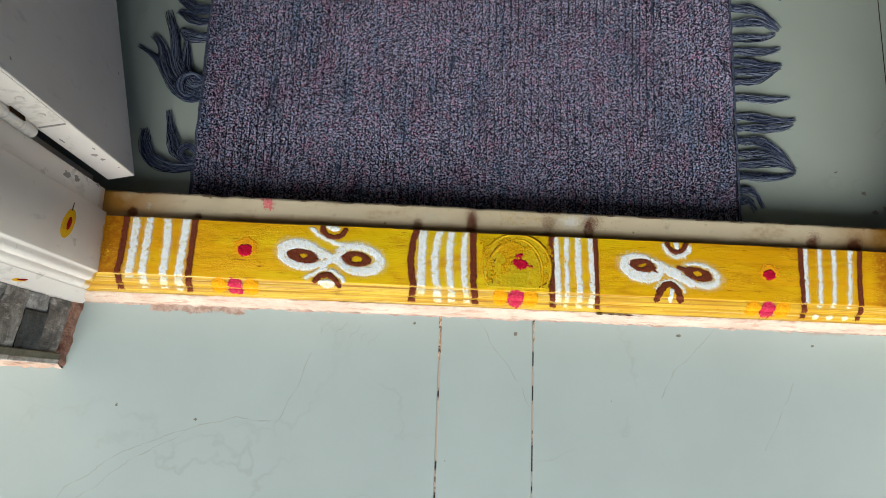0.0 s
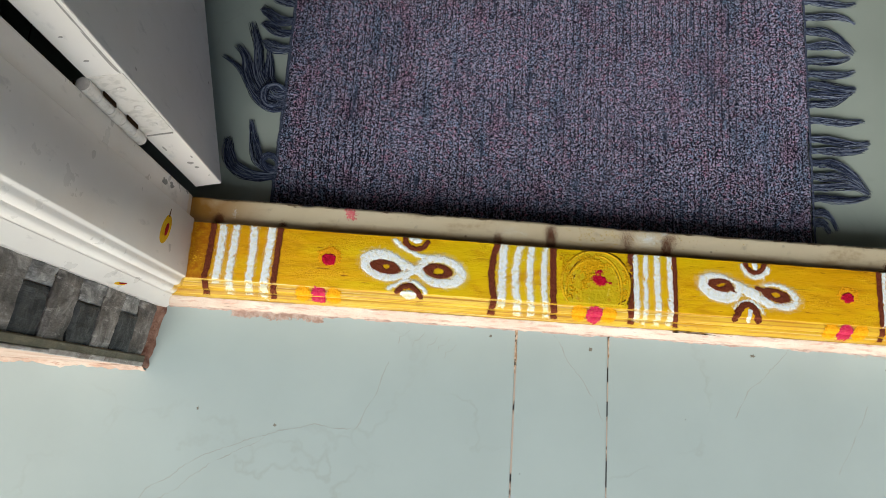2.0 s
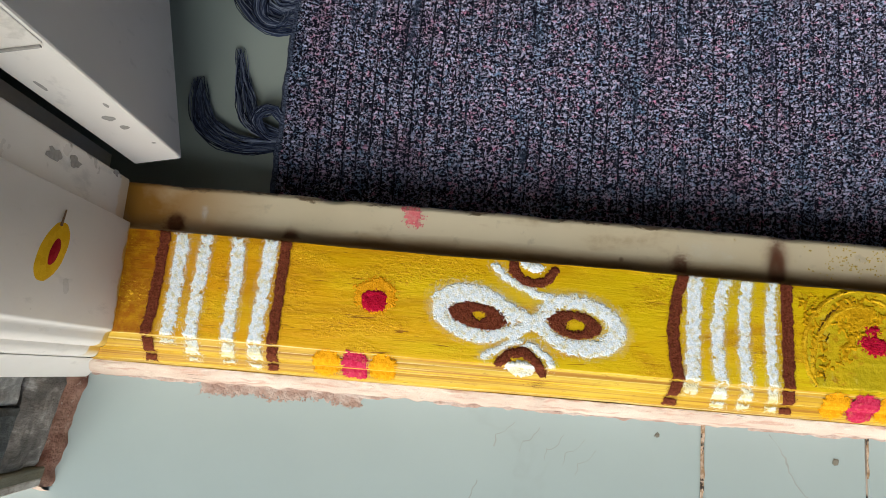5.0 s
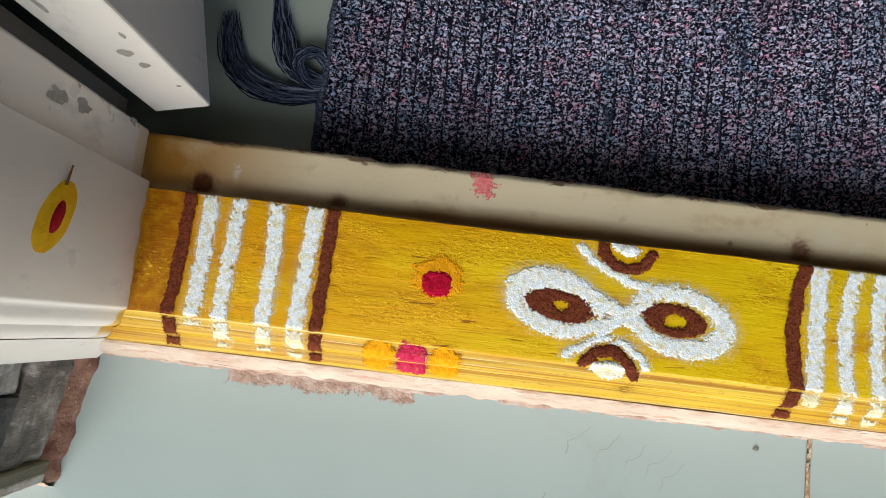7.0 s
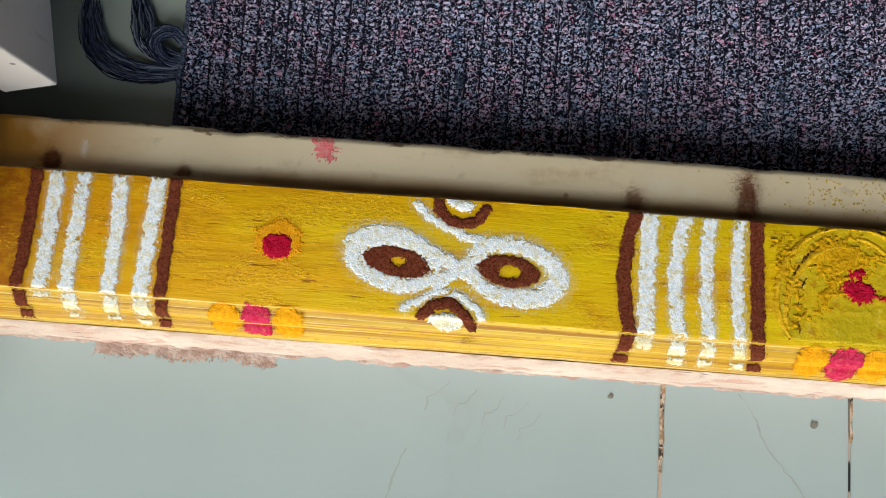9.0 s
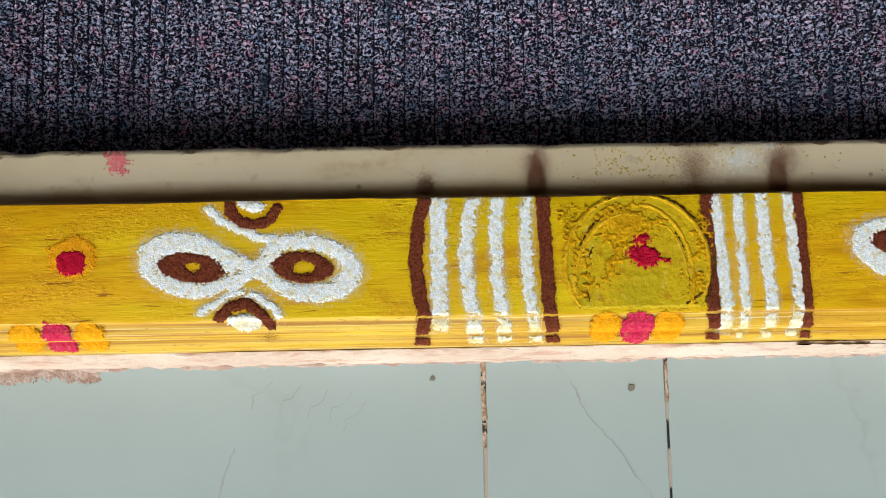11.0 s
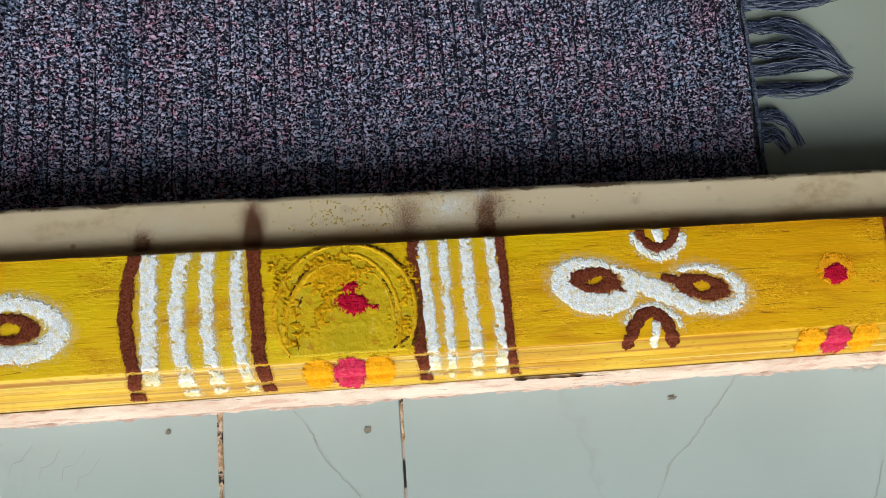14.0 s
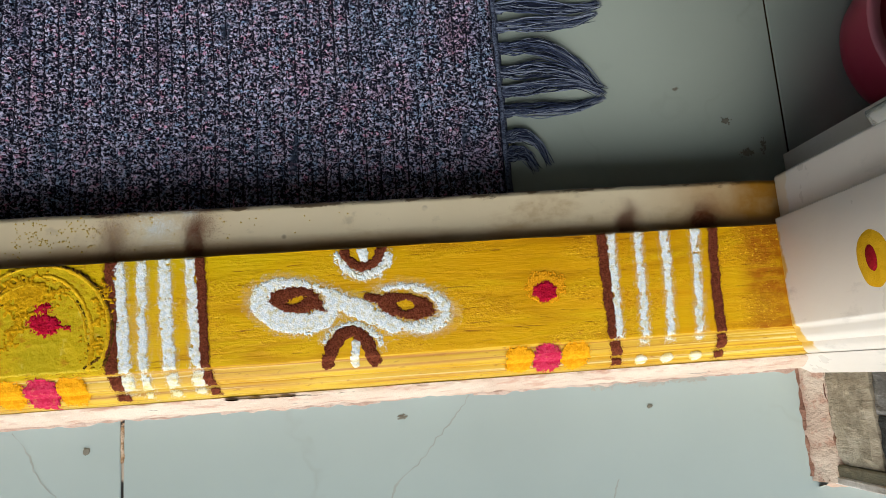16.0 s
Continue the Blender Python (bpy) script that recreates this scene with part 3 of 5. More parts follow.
# ---- tiled wall reveals, mortar ----
def slate(parent, side, y0, y1, z0, z1, mat, r):
    """One split-faced stone tile: a rough face with chipped rims."""
    x = WL if side < 0 else WR
    lift, q = r.uniform(0.0, 0.0025), r.uniform(0, 50)
    n, mz = 10, 9
    verts, faces = [], []
    for a in range(n + 1):
        for b in range(mz + 1):
            u, v = a / n, b / mz
            y, z = y0 + (y1 - y0) * u, z0 + (z1 - z0) * v
            rim = min(u, 1 - u, v, 1 - v)
            d = 0.0009 * noise.noise(Vector((y * 70, z * 45, q))) + 0.0013 * noise.noise(Vector((y * 210, z * 120, q))) + 0.0008 * round(2 * noise.noise(Vector((y * 40, z * 90, q + 9))))
            d -= 0.0022 if rim == 0 else 0.0
            verts.append((x + side * (0.003 - lift - d), y, z))
    k = len(verts)
    for a in range(n):
        for b in range(mz):
            o = a * (mz + 1) + b
            faces.append((o, o + 1, o + mz + 2, o + mz + 1))
    ring = [a * (mz + 1) for a in range(n + 1)] + [n * (mz + 1) + b for b in range(1, mz + 1)] + [a * (mz + 1) + mz for a in range(n - 1, -1, -1)] + [b for b in range(mz - 1, 0, -1)]
    verts += [(x + side * 0.009, verts[o][1], verts[o][2]) for o in ring]
    for a in range(len(ring)):
        b = (a + 1) % len(ring)
        faces.append((ring[a], ring[b], k + b, k + a))
    ob = thing("stone_tile", mesh_from("stone_tile", verts, faces if side < 0 else [f[::-1] for f in faces]), mat)
    ob.parent = parent
    return ob


def reveal(side, seed):
    r = random.Random(seed)
    body = tagged(empty("tiled_reveal", (0, 0, 0), "", ""), "wall reveal clad in split slate tiles, grey and charcoal", "stone cladding", "", "structure")
    z, k = 0.014, 0
    while z < 1.2:
        h = 0.046 + r.uniform(-0.004, 0.004)
        if k % 2 == 0:
            slate(body, side, -0.1500, -0.0915, z, z + h - 0.001, M_SLATE if side < 0 else M_SLATEBROWN, r)
        else:
            y = -0.111 + r.uniform(-0.008, 0.005)
            slate(body, side, y + 0.0005, -0.0915, z, z + h - 0.001, M_SLATELIGHT, r)
            slate(body, side, -0.1500, y - 0.0005, z, z + h - 0.001, M_SLATEDARK, r)
        z, k = z + h, k + 1
    x = WL if side < 0 else WR
    xa, xb = (x - 0.010, x - 0.0005) if side < 0 else (x + 0.0005, x + 0.010)
    part("edge_tile", box(xa, xb, -0.1585, -0.1505, 0.01, 1.2, 0.001, 1), M_OLIVE, body, "glossy olive tile edge")
    z = 0.012
    while z < 1.2:
        h = r.uniform(0.03, 0.09)
        e = r.uniform(0, 0.0025)
        part("corner_trim", box(xa - 0.001, xb + 0.0006, YW + 0.0005 - e * 0.2, -0.1590 + e, z, z + h - 0.0006, 0.0008, 1), M_TRIM, body, "chipped white corner filler")
        z += h
    turn = Matrix.Rotation(radians(-8.5 if side < 0 else 0.0), 3, "Z")
    pivot = Vector((x, -0.0915, 0))
    body.location, body.rotation_euler = pivot - turn @ pivot, turn.to_euler()
    return body


reveal(-1, 3)
reveal(1, 8)


def ragged(name, path, width, height, mat, label, seed, step=0.003, parent=None, across=7, low=0.0, rough=1.0):
    """A rough bead of mortar along a path of (x, y); width and height vary."""
    pts = []
    total = [Vector(p) for p in path]
    line = []
    for a, b in zip(total, total[1:]):
        n = max(1, int((b - a).length / step))
        line += [a.lerp(b, i / n) for i in range(n)]
    line.append(total[-1])
    for i, p in enumerate(line):
        q, o = line[min(i + 1, len(line) - 1)], line[max(i - 1, 0)]
        d = (q - o).normalized()
        side = Vector((d.y, -d.x))
        w = width * (1.0 + rough * (0.5 * noise.noise(Vector((i * step * 30, seed, 0))) + 0.45 * noise.noise(Vector((i * step * 130, seed, 5)))))
        row = []
        for k in range(across + 1):
            u = k / across
            hh = height * math.cos(u * math.pi / 2) ** 0.8 * (1 + 0.35 * rough * min(1.0, u * 4) * noise.noise(Vector((i * step * 120, u * 3 + seed, 1))))
            c = p + side * (w * u)
            row.append((c.x, c.y, low + (hh if k < across else -0.0008)))
        pts.append(row)
    verts, faces = swept(pts)
    return thing(name, mesh_from(name, verts, faces, True), mat, label, "mortar", kind="structure", parent=parent)


ragged("mortar_skirt", [(-0.500, -0.0800), (0.470, -0.0800)], 0.0095, 0.0250, M_SKIRT, "rough pale mortar fillet under the threshold", 1.0, 0.002, rough=0.30)
for k, (xa, xb) in enumerate(((-0.498, -0.300), (-0.270, -0.090), (-0.060, 0.060), (0.080, 0.180), (0.240, 0.466))):
    ragged("mortar_rim", [(xa, -0.0870), (xb, -0.0870)], 0.0036, 0.0016, M_SPILL, "thin brown dried rim along the mortar fillet", 31.0 + k, 0.0015, rough=1.3)
for k, (xa, xb) in enumerate(((0.088, 0.130),)):
    ragged("mortar_gap", [(xa, -0.0813), (xb, -0.0818)], 0.0013, 0.0258, M_GAP, "dark open crack under the moulding", 51.0 + k, 0.0012, rough=1.5)
ragged("mortar_bead", [(WL - 0.004, -0.0880), (WL - 0.017, YW + 0.001)][::-1], 0.0082, 0.017, M_MORTARBROWN, "rough brown mortar fillet at the foot of the reveal", 4.0, 0.002, rough=0.7)
ragged("mortar_bead", [(-0.9, YW + 0.003), (WL - 0.010, YW + 0.003)], 0.006, 0.014, M_MORTAR, "pale mortar line at the foot of the wall", 7.0)
ragged("mortar_bead", [(WR + 0.005, -0.0880), (WR + 0.005, YW + 0.001)], 0.0125, 0.019, M_SKIRT, "rough pale mortar fillet at the foot of the reveal", 9.0, 0.002, rough=0.28)
ragged("mortar_rim", [(WR - 0.0055, -0.0885), (WR - 0.0055, YW + 0.004)], 0.0034, 0.0022, M_MORTARBROWN, "reddish-brown dried rim along the mortar fillet", 41.0, 0.0012, rough=1.3)
ragged("mortar_rim", [(WR + 0.0010, -0.0885), (WR + 0.0020, YW + 0.004)], 0.0020, 0.0172, M_MORTARBROWN, "reddish-brown dried streak on the mortar fillet", 43.0, 0.0012, rough=1.0)
ragged("mortar_bead", [(WR - 0.004, YW + 0.003), (0.9, YW + 0.003)], 0.006, 0.012, M_MORTAR, "pale mortar line at the foot of the wall", 12.0)


# ---- powders ----
def smooth_noise(r, shape, cell):
    """Value noise between -1 and 1 on a grid, features about cell samples wide."""
    ny, nx = shape
    gy, gx = ny // cell + 3, nx // cell + 3
    g = r.uniform(-1, 1, (gy, gx))
    yy, xx = np.arange(ny) / cell, np.arange(nx) / cell
    iy, ix = yy.astype(int), xx.astype(int)
    fy, fx = (yy - iy)[:, None], (xx - ix)[None, :]
    fy, fx = fy * fy * (3 - 2 * fy), fx * fx * (3 - 2 * fx)
    a, b = g[np.ix_(iy, ix)], g[np.ix_(iy, ix + 1)]
    c, d = g[np.ix_(iy + 1, ix)], g[np.ix_(iy + 1, ix + 1)]
    return (a * (1 - fx) + b * fx) * (1 - fy) + (c * (1 - fx) + d * fx) * fy


COUNT = [0]


def powder(name, field, bounds, mat, label, category="powder", group="", height=0.0011, fray=0.0016, cell=0.00036, sprinkle=0.0, lift=0.0002, below=None, parent=None, grain=0.30, holes=0.0, smooth=True):
    """A layer of loose powder where field(x, y) in metres is above 0, with frayed edges and grainy top."""
    COUNT[0] += 1
    r = np.random.RandomState(COUNT[0])
    x0, x1, y0, y1 = bounds
    xs, ys = np.arange(x0, x1, cell), np.arange(y0, y1, cell)
    X, Y = np.meshgrid(xs, ys)
    f = field(X, Y)
    fr = fray * (0.35 * smooth_noise(r, X.shape, 12) + 0.35 * smooth_noise(r, X.shape, 4) + 0.55 * smooth_noise(r, X.shape, 2) + 0.30 * r.uniform(-1, 1, X.shape))
    v = f + fr
    loose = np.zeros(X.shape, bool)
    if holes:
        v = v - holes * np.clip(smooth_noise(r, X.shape, 6) - 0.25, 0, 1) - holes * np.clip(smooth_noise(r, X.shape, 15) - 0.35, 0, 1)
    if sprinkle:
        loose = (f > -sprinkle) & (f < 0.0006) & (r.uniform(0, 1, X.shape) < 0.30 * np.exp(f.clip(-1, 0) / (sprinkle * 0.35)))
    h = np.clip(v, 0, height * 1.6) / (height * 1.6)
    h = height * np.sqrt(h) * (1 - grain + grain * r.uniform(0, 1, X.shape)) * (0.85 + 0.15 * smooth_noise(r, X.shape, 6))
    Z = (surface(Y) if below is None else below) + lift + h
    on = v > 0
    faces_on = (on[:-1, :-1].astype(int) + on[1:, :-1] + on[:-1, 1:] + on[1:, 1:]) >= 2
    faces_on |= loose[:-1, :-1]
    jx, jy = r.uniform(-0.25, 0.25, X.shape) * cell, r.uniform(-0.25, 0.25, X.shape) * cell
    ii, jj = np.nonzero(faces_on)
    nx = X.shape[1]
    quads = np.stack([ii * nx + jj, ii * nx + jj + 1, (ii + 1) * nx + jj + 1, (ii + 1) * nx + jj], 1)
    used, inverse = np.unique(quads, return_inverse=True)
    P = np.stack([(X + jx).ravel(), (Y + jy).ravel(), Z.ravel()], 1)[used]
    me = bpy.data.meshes.new(name)
    me.from_pydata(P.tolist(), [], inverse.reshape(-1, 4).tolist())
    me.update()
    if smooth:
        me.shade_smooth()
    if parent:
        return thing(name, me, mat, label, parent=parent)
    return thing(name, me, mat, label, category, group)


def dust(name, x, y, a, b, density, mat, label, clump=0.0, cell=0.00029, back=0.0042, front=0.0325):
    """Fine grains thrown thinly round a place on the ledge."""
    COUNT[0] += 1
    r = np.random.RandomState(COUNT[0])
    x0, x1, y0, y1 = x - 2 * a, x + 2 * a, max(y - 2 * b, back), min(y + 2 * b, front)
    X, Y = np.meshgrid(np.arange(x0, x1, cell), np.arange(y0, y1, cell))
    p = density * np.exp(-1.6 * (((X - x) / a) ** 2 + ((Y - y) / b) ** 2))
    if clump:
        p = p * np.clip(1 + 3 * smooth_noise(r, X.shape, 5) * clump, 0, 4)
    on = r.uniform(0, 1, X.shape) < p
    verts, faces = [], []
    for gx, gy in zip(X[on], Y[on]):
        k, rad, h = len(verts), cell * r.uniform(0.45, 0.95), cell * r.uniform(0.4, 0.9)
        z, w = surface(gy) + 0.00005, r.uniform(0, 2)
        verts += [(gx + rad * math.cos(w + q * 2.094), gy + rad * math.sin(w + q * 2.094), z) for q in range(3)] + [(gx, gy, z + h)]
        faces += [(k, k + 1, k + 3), (k + 1, k + 2, k + 3), (k + 2, k, k + 3)]
    return thing(name, mesh_from(name, verts, faces), mat, label, "spilt powder", "spilt powder", "stuff")


def stripe_field(points, width, wave=0.0):
    """A stripe through (x, y) points running back to front."""
    py = [p[1] for p in points][::-1]
    px = [p[0] for p in points][::-1]

    def field(X, Y):
        curve = np.polyfit([p[1] for p in points[:3]], [p[0] for p in points[:3]], 2)
        c = np.where(Y >= points[2][1], np.polyval(curve, Y), np.interp(Y, py, px))
        w = width / 2 * (1 + 0.05 * np.sin(Y * 420 + points[0][0] * 900) + 0.05 * np.sin(Y * 910 + points[0][0] * 500))
        c = c + 0.0002 * np.sin(Y * 310 + points[0][0] * 700)
        f = np.minimum(np.minimum(w - np.abs(X - c), Y - py[0]), py[-1] - Y)
        for groove, half in ((-0.0628, 0.0009), (-0.0728, 0.0010)):
            f = np.minimum(f, np.abs(Y - groove) - half)
        return f
    xs = px
    return field, (min(xs) - width, max(xs) + width, py[0] - 0.002, py[-1] + 0.001)


def stripe(kind, points, width):
    f, b = stripe_field(points, width)
    if kind == "w":
        return powder("powder_stripe", f, b, M_WHITE, "white rice-powder stripe drawn across the yellow threshold", "powder stripe", "white powder stripes", 0.0005, 0.0014, sprinkle=0.0032, holes=0.0022, cell=0.00030, lift=0.0004)
    return powder("powder_stripe", f, b, M_BROWN, "dark red-brown earth-powder stripe across the yellow threshold", "powder stripe", "brown powder stripes", 0.0005, 0.0009, sprinkle=0.0020, cell=0.00030, lift=0.0004)


BK, FR, TIP = 0.0015, -0.060, -0.0775
# kind, x at the back, middle, front edge and moulding foot, width, front end
STRIPES = [
    ("b", -0.4442, -0.4445, -0.4469, -0.4454, 0.0068, TIP), ("w", -0.4331, -0.4329, -0.4345, -0.4339, 0.0086, -0.0660), ("w", -0.4185, -0.4192, -0.4207, -0.4183, 0.0078, -0.0760),
    ("w", -0.3987, -0.3974, -0.3980, -0.3974, 0.0080, -0.0750), ("w", -0.3780, -0.3794, -0.3810, -0.3814, 0.0084, -0.0772), ("b", -0.3688, -0.3697, -0.3703, -0.3705, 0.0066, TIP),
    ("b", -0.1225, -0.1277, -0.1238, -0.1250, 0.0074, TIP), ("w", -0.1149, -0.1155, -0.1152, -0.1143, 0.0090, -0.0700), ("w", -0.0960, -0.1005, -0.0980, -0.0952, 0.0080, -0.0772),
    ("w", -0.0829, -0.0847, -0.0820, -0.0792, 0.0074, -0.0765), ("w", -0.0670, -0.0682, -0.0660, -0.0622, 0.0066, -0.0770), ("b", -0.0587, -0.0578, -0.0566, -0.0530, 0.0074, TIP),
    ("b", 0.0307, 0.0313, 0.0317, 0.0354, 0.0072, TIP), ("w", 0.0351, 0.0367, 0.0391, 0.0401, 0.0068, -0.0745), ("w", 0.0480, 0.0482, 0.0492, 0.0502, 0.0050, -0.0770),
    ("w", 0.0609, 0.0614, 0.0638, 0.0642, 0.0066, -0.0770), ("w", 0.0753, 0.0769, 0.0781, 0.0783, 0.0064, -0.0760), ("b", 0.0811, 0.0818, 0.0827, 0.0861, 0.0056, TIP),
    ("b", 0.3203, 0.3203, 0.3211, 0.3252, 0.0062, TIP), ("w", 0.3260, 0.3254, 0.3245, 0.3243, 0.0060, -0.0615), ("w", 0.3427, 0.3422, 0.3405, 0.3401, 0.0060, -0.0660),
    ("w", 0.3597, 0.3588, 0.3567, 0.3562, 0.0060, -0.0655), ("w", 0.3791, 0.3775, 0.3748, 0.3743, 0.0062, -0.0655), ("b", 0.3909, 0.3887, 0.3881, 0.3896, 0.0060, TIP),
]
for kind, xa, xb, xc, xd, w, end in STRIPES:
    pts = [(xa, BK), (xb, -0.026), (xc, FR)]
    if end < FR:
        pts.append((xc + (xd - xc) * (FR - end) / (FR - TIP), end))
    stripe(kind, pts, w * (0.95 if kind == "b" else 0.96 if xa < 0.3 else 0.76))


def blob(cx, cy, a, b, turn=0.0):
    c, s = math.cos(radians(turn)), math.sin(radians(turn))

    def field(X, Y):
        u, v = (X - cx) * c + (Y - cy) * s, -(X - cx) * s + (Y - cy) * c
        return (1 - np.sqrt((u / a) ** 2 + (v / b) ** 2)) * min(a, b)
    return field


def stroke(points, width):
    pts = [np.array(p) for p in points]

    def field(X, Y):
        best = np.full(X.shape, 1.0)
        for p, q in zip(pts, pts[1:]):
            d = q - p
            t = (((X - p[0]) * d[0] + (Y - p[1]) * d[1]) / (d @ d)).clip(0, 1)
            best = np.minimum(best, np.hypot(X - p[0] - t * d[0], Y - p[1] - t * d[1]))
        return width / 2 - best
    return field


def arc(cx, cy, rx, ry, a0, a1, width, n=12):
    return stroke([(cx + rx * math.cos(radians(a0 + (a1 - a0) * i / n)), cy + ry * math.sin(radians(a0 + (a1 - a0) * i / n))) for i in range(n + 1)], width)


def union(*fs):
    return lambda X, Y: np.maximum.reduce([f(X, Y) for f in fs])


def minus(f, *gs):
    return lambda X, Y: np.minimum.reduce([f(X, Y)] + [-g(X, Y) for g in gs])


def clipped(f, y1=BK):
    return lambda X, Y: np.minimum(f(X, Y), y1 - Y)


WLAB = "white rice-powder knot with brown eyes on the yellow threshold"
knot_a = empty("powder_motif", (0, 0, 0), WLAB, "powder drawing", "powder motifs")
knot_b = empty("powder_motif", (0, 0, 0), WLAB, "powder drawing", "powder motifs")
seal = empty("turmeric_seal", (0, 0, 0), "round seal of raised turmeric paste with dark dried outline", "turmeric seal")
# first knot
eye_a, eye_b = blob(-0.2480, -0.0340, 0.0185, 0.0078, -9), blob(-0.1885, -0.0348, 0.0160, 0.0082, -6)
white_a = minus(union(minus(blob(-0.2500, -0.0325, 0.0275, 0.0175, -14), blob(-0.2480, -0.0340, 0.0172, 0.0072, -9)),
                      minus(blob(-0.1850, -0.0350, 0.0290, 0.0185, -10), blob(-0.1875, -0.0345, 0.0185, 0.0092, -4)),
                      stroke([(-0.2300, -0.0270), (-0.2170, -0.0345), (-0.2050, -0.0400)], 0.0085), stroke([(-0.2260, -0.0440), (-0.2140, -0.0345), (-0.2030, -0.0265)], 0.0080),
                      stroke([(-0.2385, -0.0030), (-0.2330, -0.0085), (-0.2240, -0.0130), (-0.2130, -0.0180), (-0.2010, -0.0200)], 0.0050),
                      stroke([(-0.2420, -0.0580), (-0.2330, -0.0520), (-0.2240, -0.0475), (-0.2130, -0.0490), (-0.2040, -0.0560), (-0.2015, -0.0600)], 0.0050)),
                blob(-0.2185, -0.0600, 0.012, 0.0065))
powder("white_loop", lambda X, Y: white_a(X, Y) - 0.0004, (-0.285, -0.145, -0.066, BK), M_WHITE, "white rice-powder loops", "powder drawing", "powder drawings", 0.0006, 0.0016, sprinkle=0.0042, holes=0.0016, cell=0.00032, parent=knot_a)
for f, b in ((minus(eye_a, blob(-0.2465, -0.0335, 0.0045, 0.0024)), (-0.272, -0.224, -0.046, -0.022)), (minus(eye_b, blob(-0.1880, -0.0350, 0.0056, 0.0038)), (-0.208, -0.168, -0.047, -0.023))):
    powder("eye", f, b, M_BROWN, "dark red-brown powder eye with a yellow centre", "powder drawing", "powder eyes", 0.0007, 0.0013, sprinkle=0.001, parent=knot_a)
powder("petal", clipped(union(arc(-0.2150, 0.0000, 0.0130, 0.0112, 175, 345, 0.0058))), (-0.235, -0.195, -0.018, BK), M_BROWN, "dark brown powder arc at the back edge", "powder drawing", "powder petals", 0.0010, 0.0012, parent=knot_a)
powder("petal", clipped(blob(-0.2160, -0.0005, 0.0078, 0.0038, -18)), (-0.228, -0.205, -0.008, BK), M_WHITE, "white powder blob inside a brown arc", "powder drawing", "powder petals", 0.0012, 0.0012, parent=knot_a)
powder("petal", stroke([(-0.2325, -0.0610), (-0.2265, -0.0555), (-0.2180, -0.0535), (-0.2105, -0.0590), (-0.2060, -0.0650)], 0.0058), (-0.24, -0.20, -0.072, -0.046), M_BROWN, "dark brown powder arch", "powder drawing", "powder petals", 0.0010, 0.0012, parent=knot_a)
powder("petal", blob(-0.2195, -0.0635, 0.0088, 0.0046, -5), (-0.232, -0.206, -0.072, -0.055), M_WHITE, "white powder blob under a brown arch", "powder drawing", "powder petals", 0.0013, 0.0010, parent=knot_a)
dust("powder_smudge", -0.2075, -0.0720, 0.0050, 0.0028, 0.5, M_BROWN, "faint brown powder smudge on the moulding", back=-0.078, front=-0.06)
# second knot
white_b = minus(union(blob(0.1340, -0.0300, 0.0265, 0.0165, -14), minus(blob(0.2020, -0.0360, 0.0250, 0.0150, -14), blob(0.1985, -0.0338, 0.0190, 0.0088, -12)),
                      stroke([(0.1500, -0.0250), (0.1640, -0.0310), (0.1800, -0.0390), (0.1920, -0.0450)], 0.0120), arc(0.1660, -0.0600, 0.0175, 0.0170, 15, 150, 0.0040)),
                blob(0.1357, -0.0270, 0.0148, 0.0070, -8), blob(0.1663, -0.0600, 0.0135, 0.0120), blob(0.1985, -0.0340, 0.0165, 0.0070, -12))
powder("white_loop", lambda X, Y: white_b(X, Y) - 0.0006, (0.100, 0.235, -0.070, -0.005), M_WHITE, "white rice-powder loops", "powder drawing", "powder drawings", 0.0006, 0.0018, sprinkle=0.0046, holes=0.0016, cell=0.00032, parent=knot_b)
powder("eye", minus(union(blob(0.1350, -0.0268, 0.0150, 0.0078, -6), stroke([(0.1440, -0.0300), (0.1520, -0.0345)], 0.0030)), blob(0.1350, -0.0270, 0.0052, 0.0018, 18)), (0.117, 0.156, -0.040, -0.015), M_BROWN, "dark red-brown powder eye with a pale centre", "powder drawing", "powder eyes", 0.0007, 0.0013, sprinkle=0.001, parent=knot_b)
powder("eye", minus(union(blob(0.1985, -0.0345, 0.0170, 0.0074, -12), stroke([(0.1770, -0.0275), (0.1880, -0.0310)], 0.0050)), blob(0.1985, -0.0338, 0.0052, 0.0030, -8)), (0.172, 0.220, -0.047, -0.020), M_BROWN, "dark red-brown powder eye with a yellow centre", "powder drawing", "powder eyes", 0.0007, 0.0013, sprinkle=0.001, parent=knot_b)
powder("petal", clipped(arc(0.1752, 0.0015, 0.0110, 0.0112, 182, 358, 0.0056)), (0.158, 0.192, -0.016, BK), M_BROWN, "dark brown powder arc at the back edge", "powder drawing", "powder petals", 0.0010, 0.0012, parent=knot_b)
powder("petal", clipped(minus(arc(0.1752, 0.0000, 0.0150, 0.0150, 195, 345, 0.0046), blob(0.1752, 0.0015, 0.0136, 0.0138))), (0.156, 0.195, -0.022, BK), M_WHITE, "frayed white powder fringe round a brown arc", "powder drawing", "powder petals", 0.0008, 0.0030, sprinkle=0.003, parent=knot_b)
powder("petal", clipped(blob(0.1752, -0.0020, 0.0030, 0.0058, 12)), (0.168, 0.183, -0.010, BK), M_WHITE, "white powder dab inside a brown arc", "powder drawing", "powder petals", 0.0012, 0.0008, parent=knot_b)
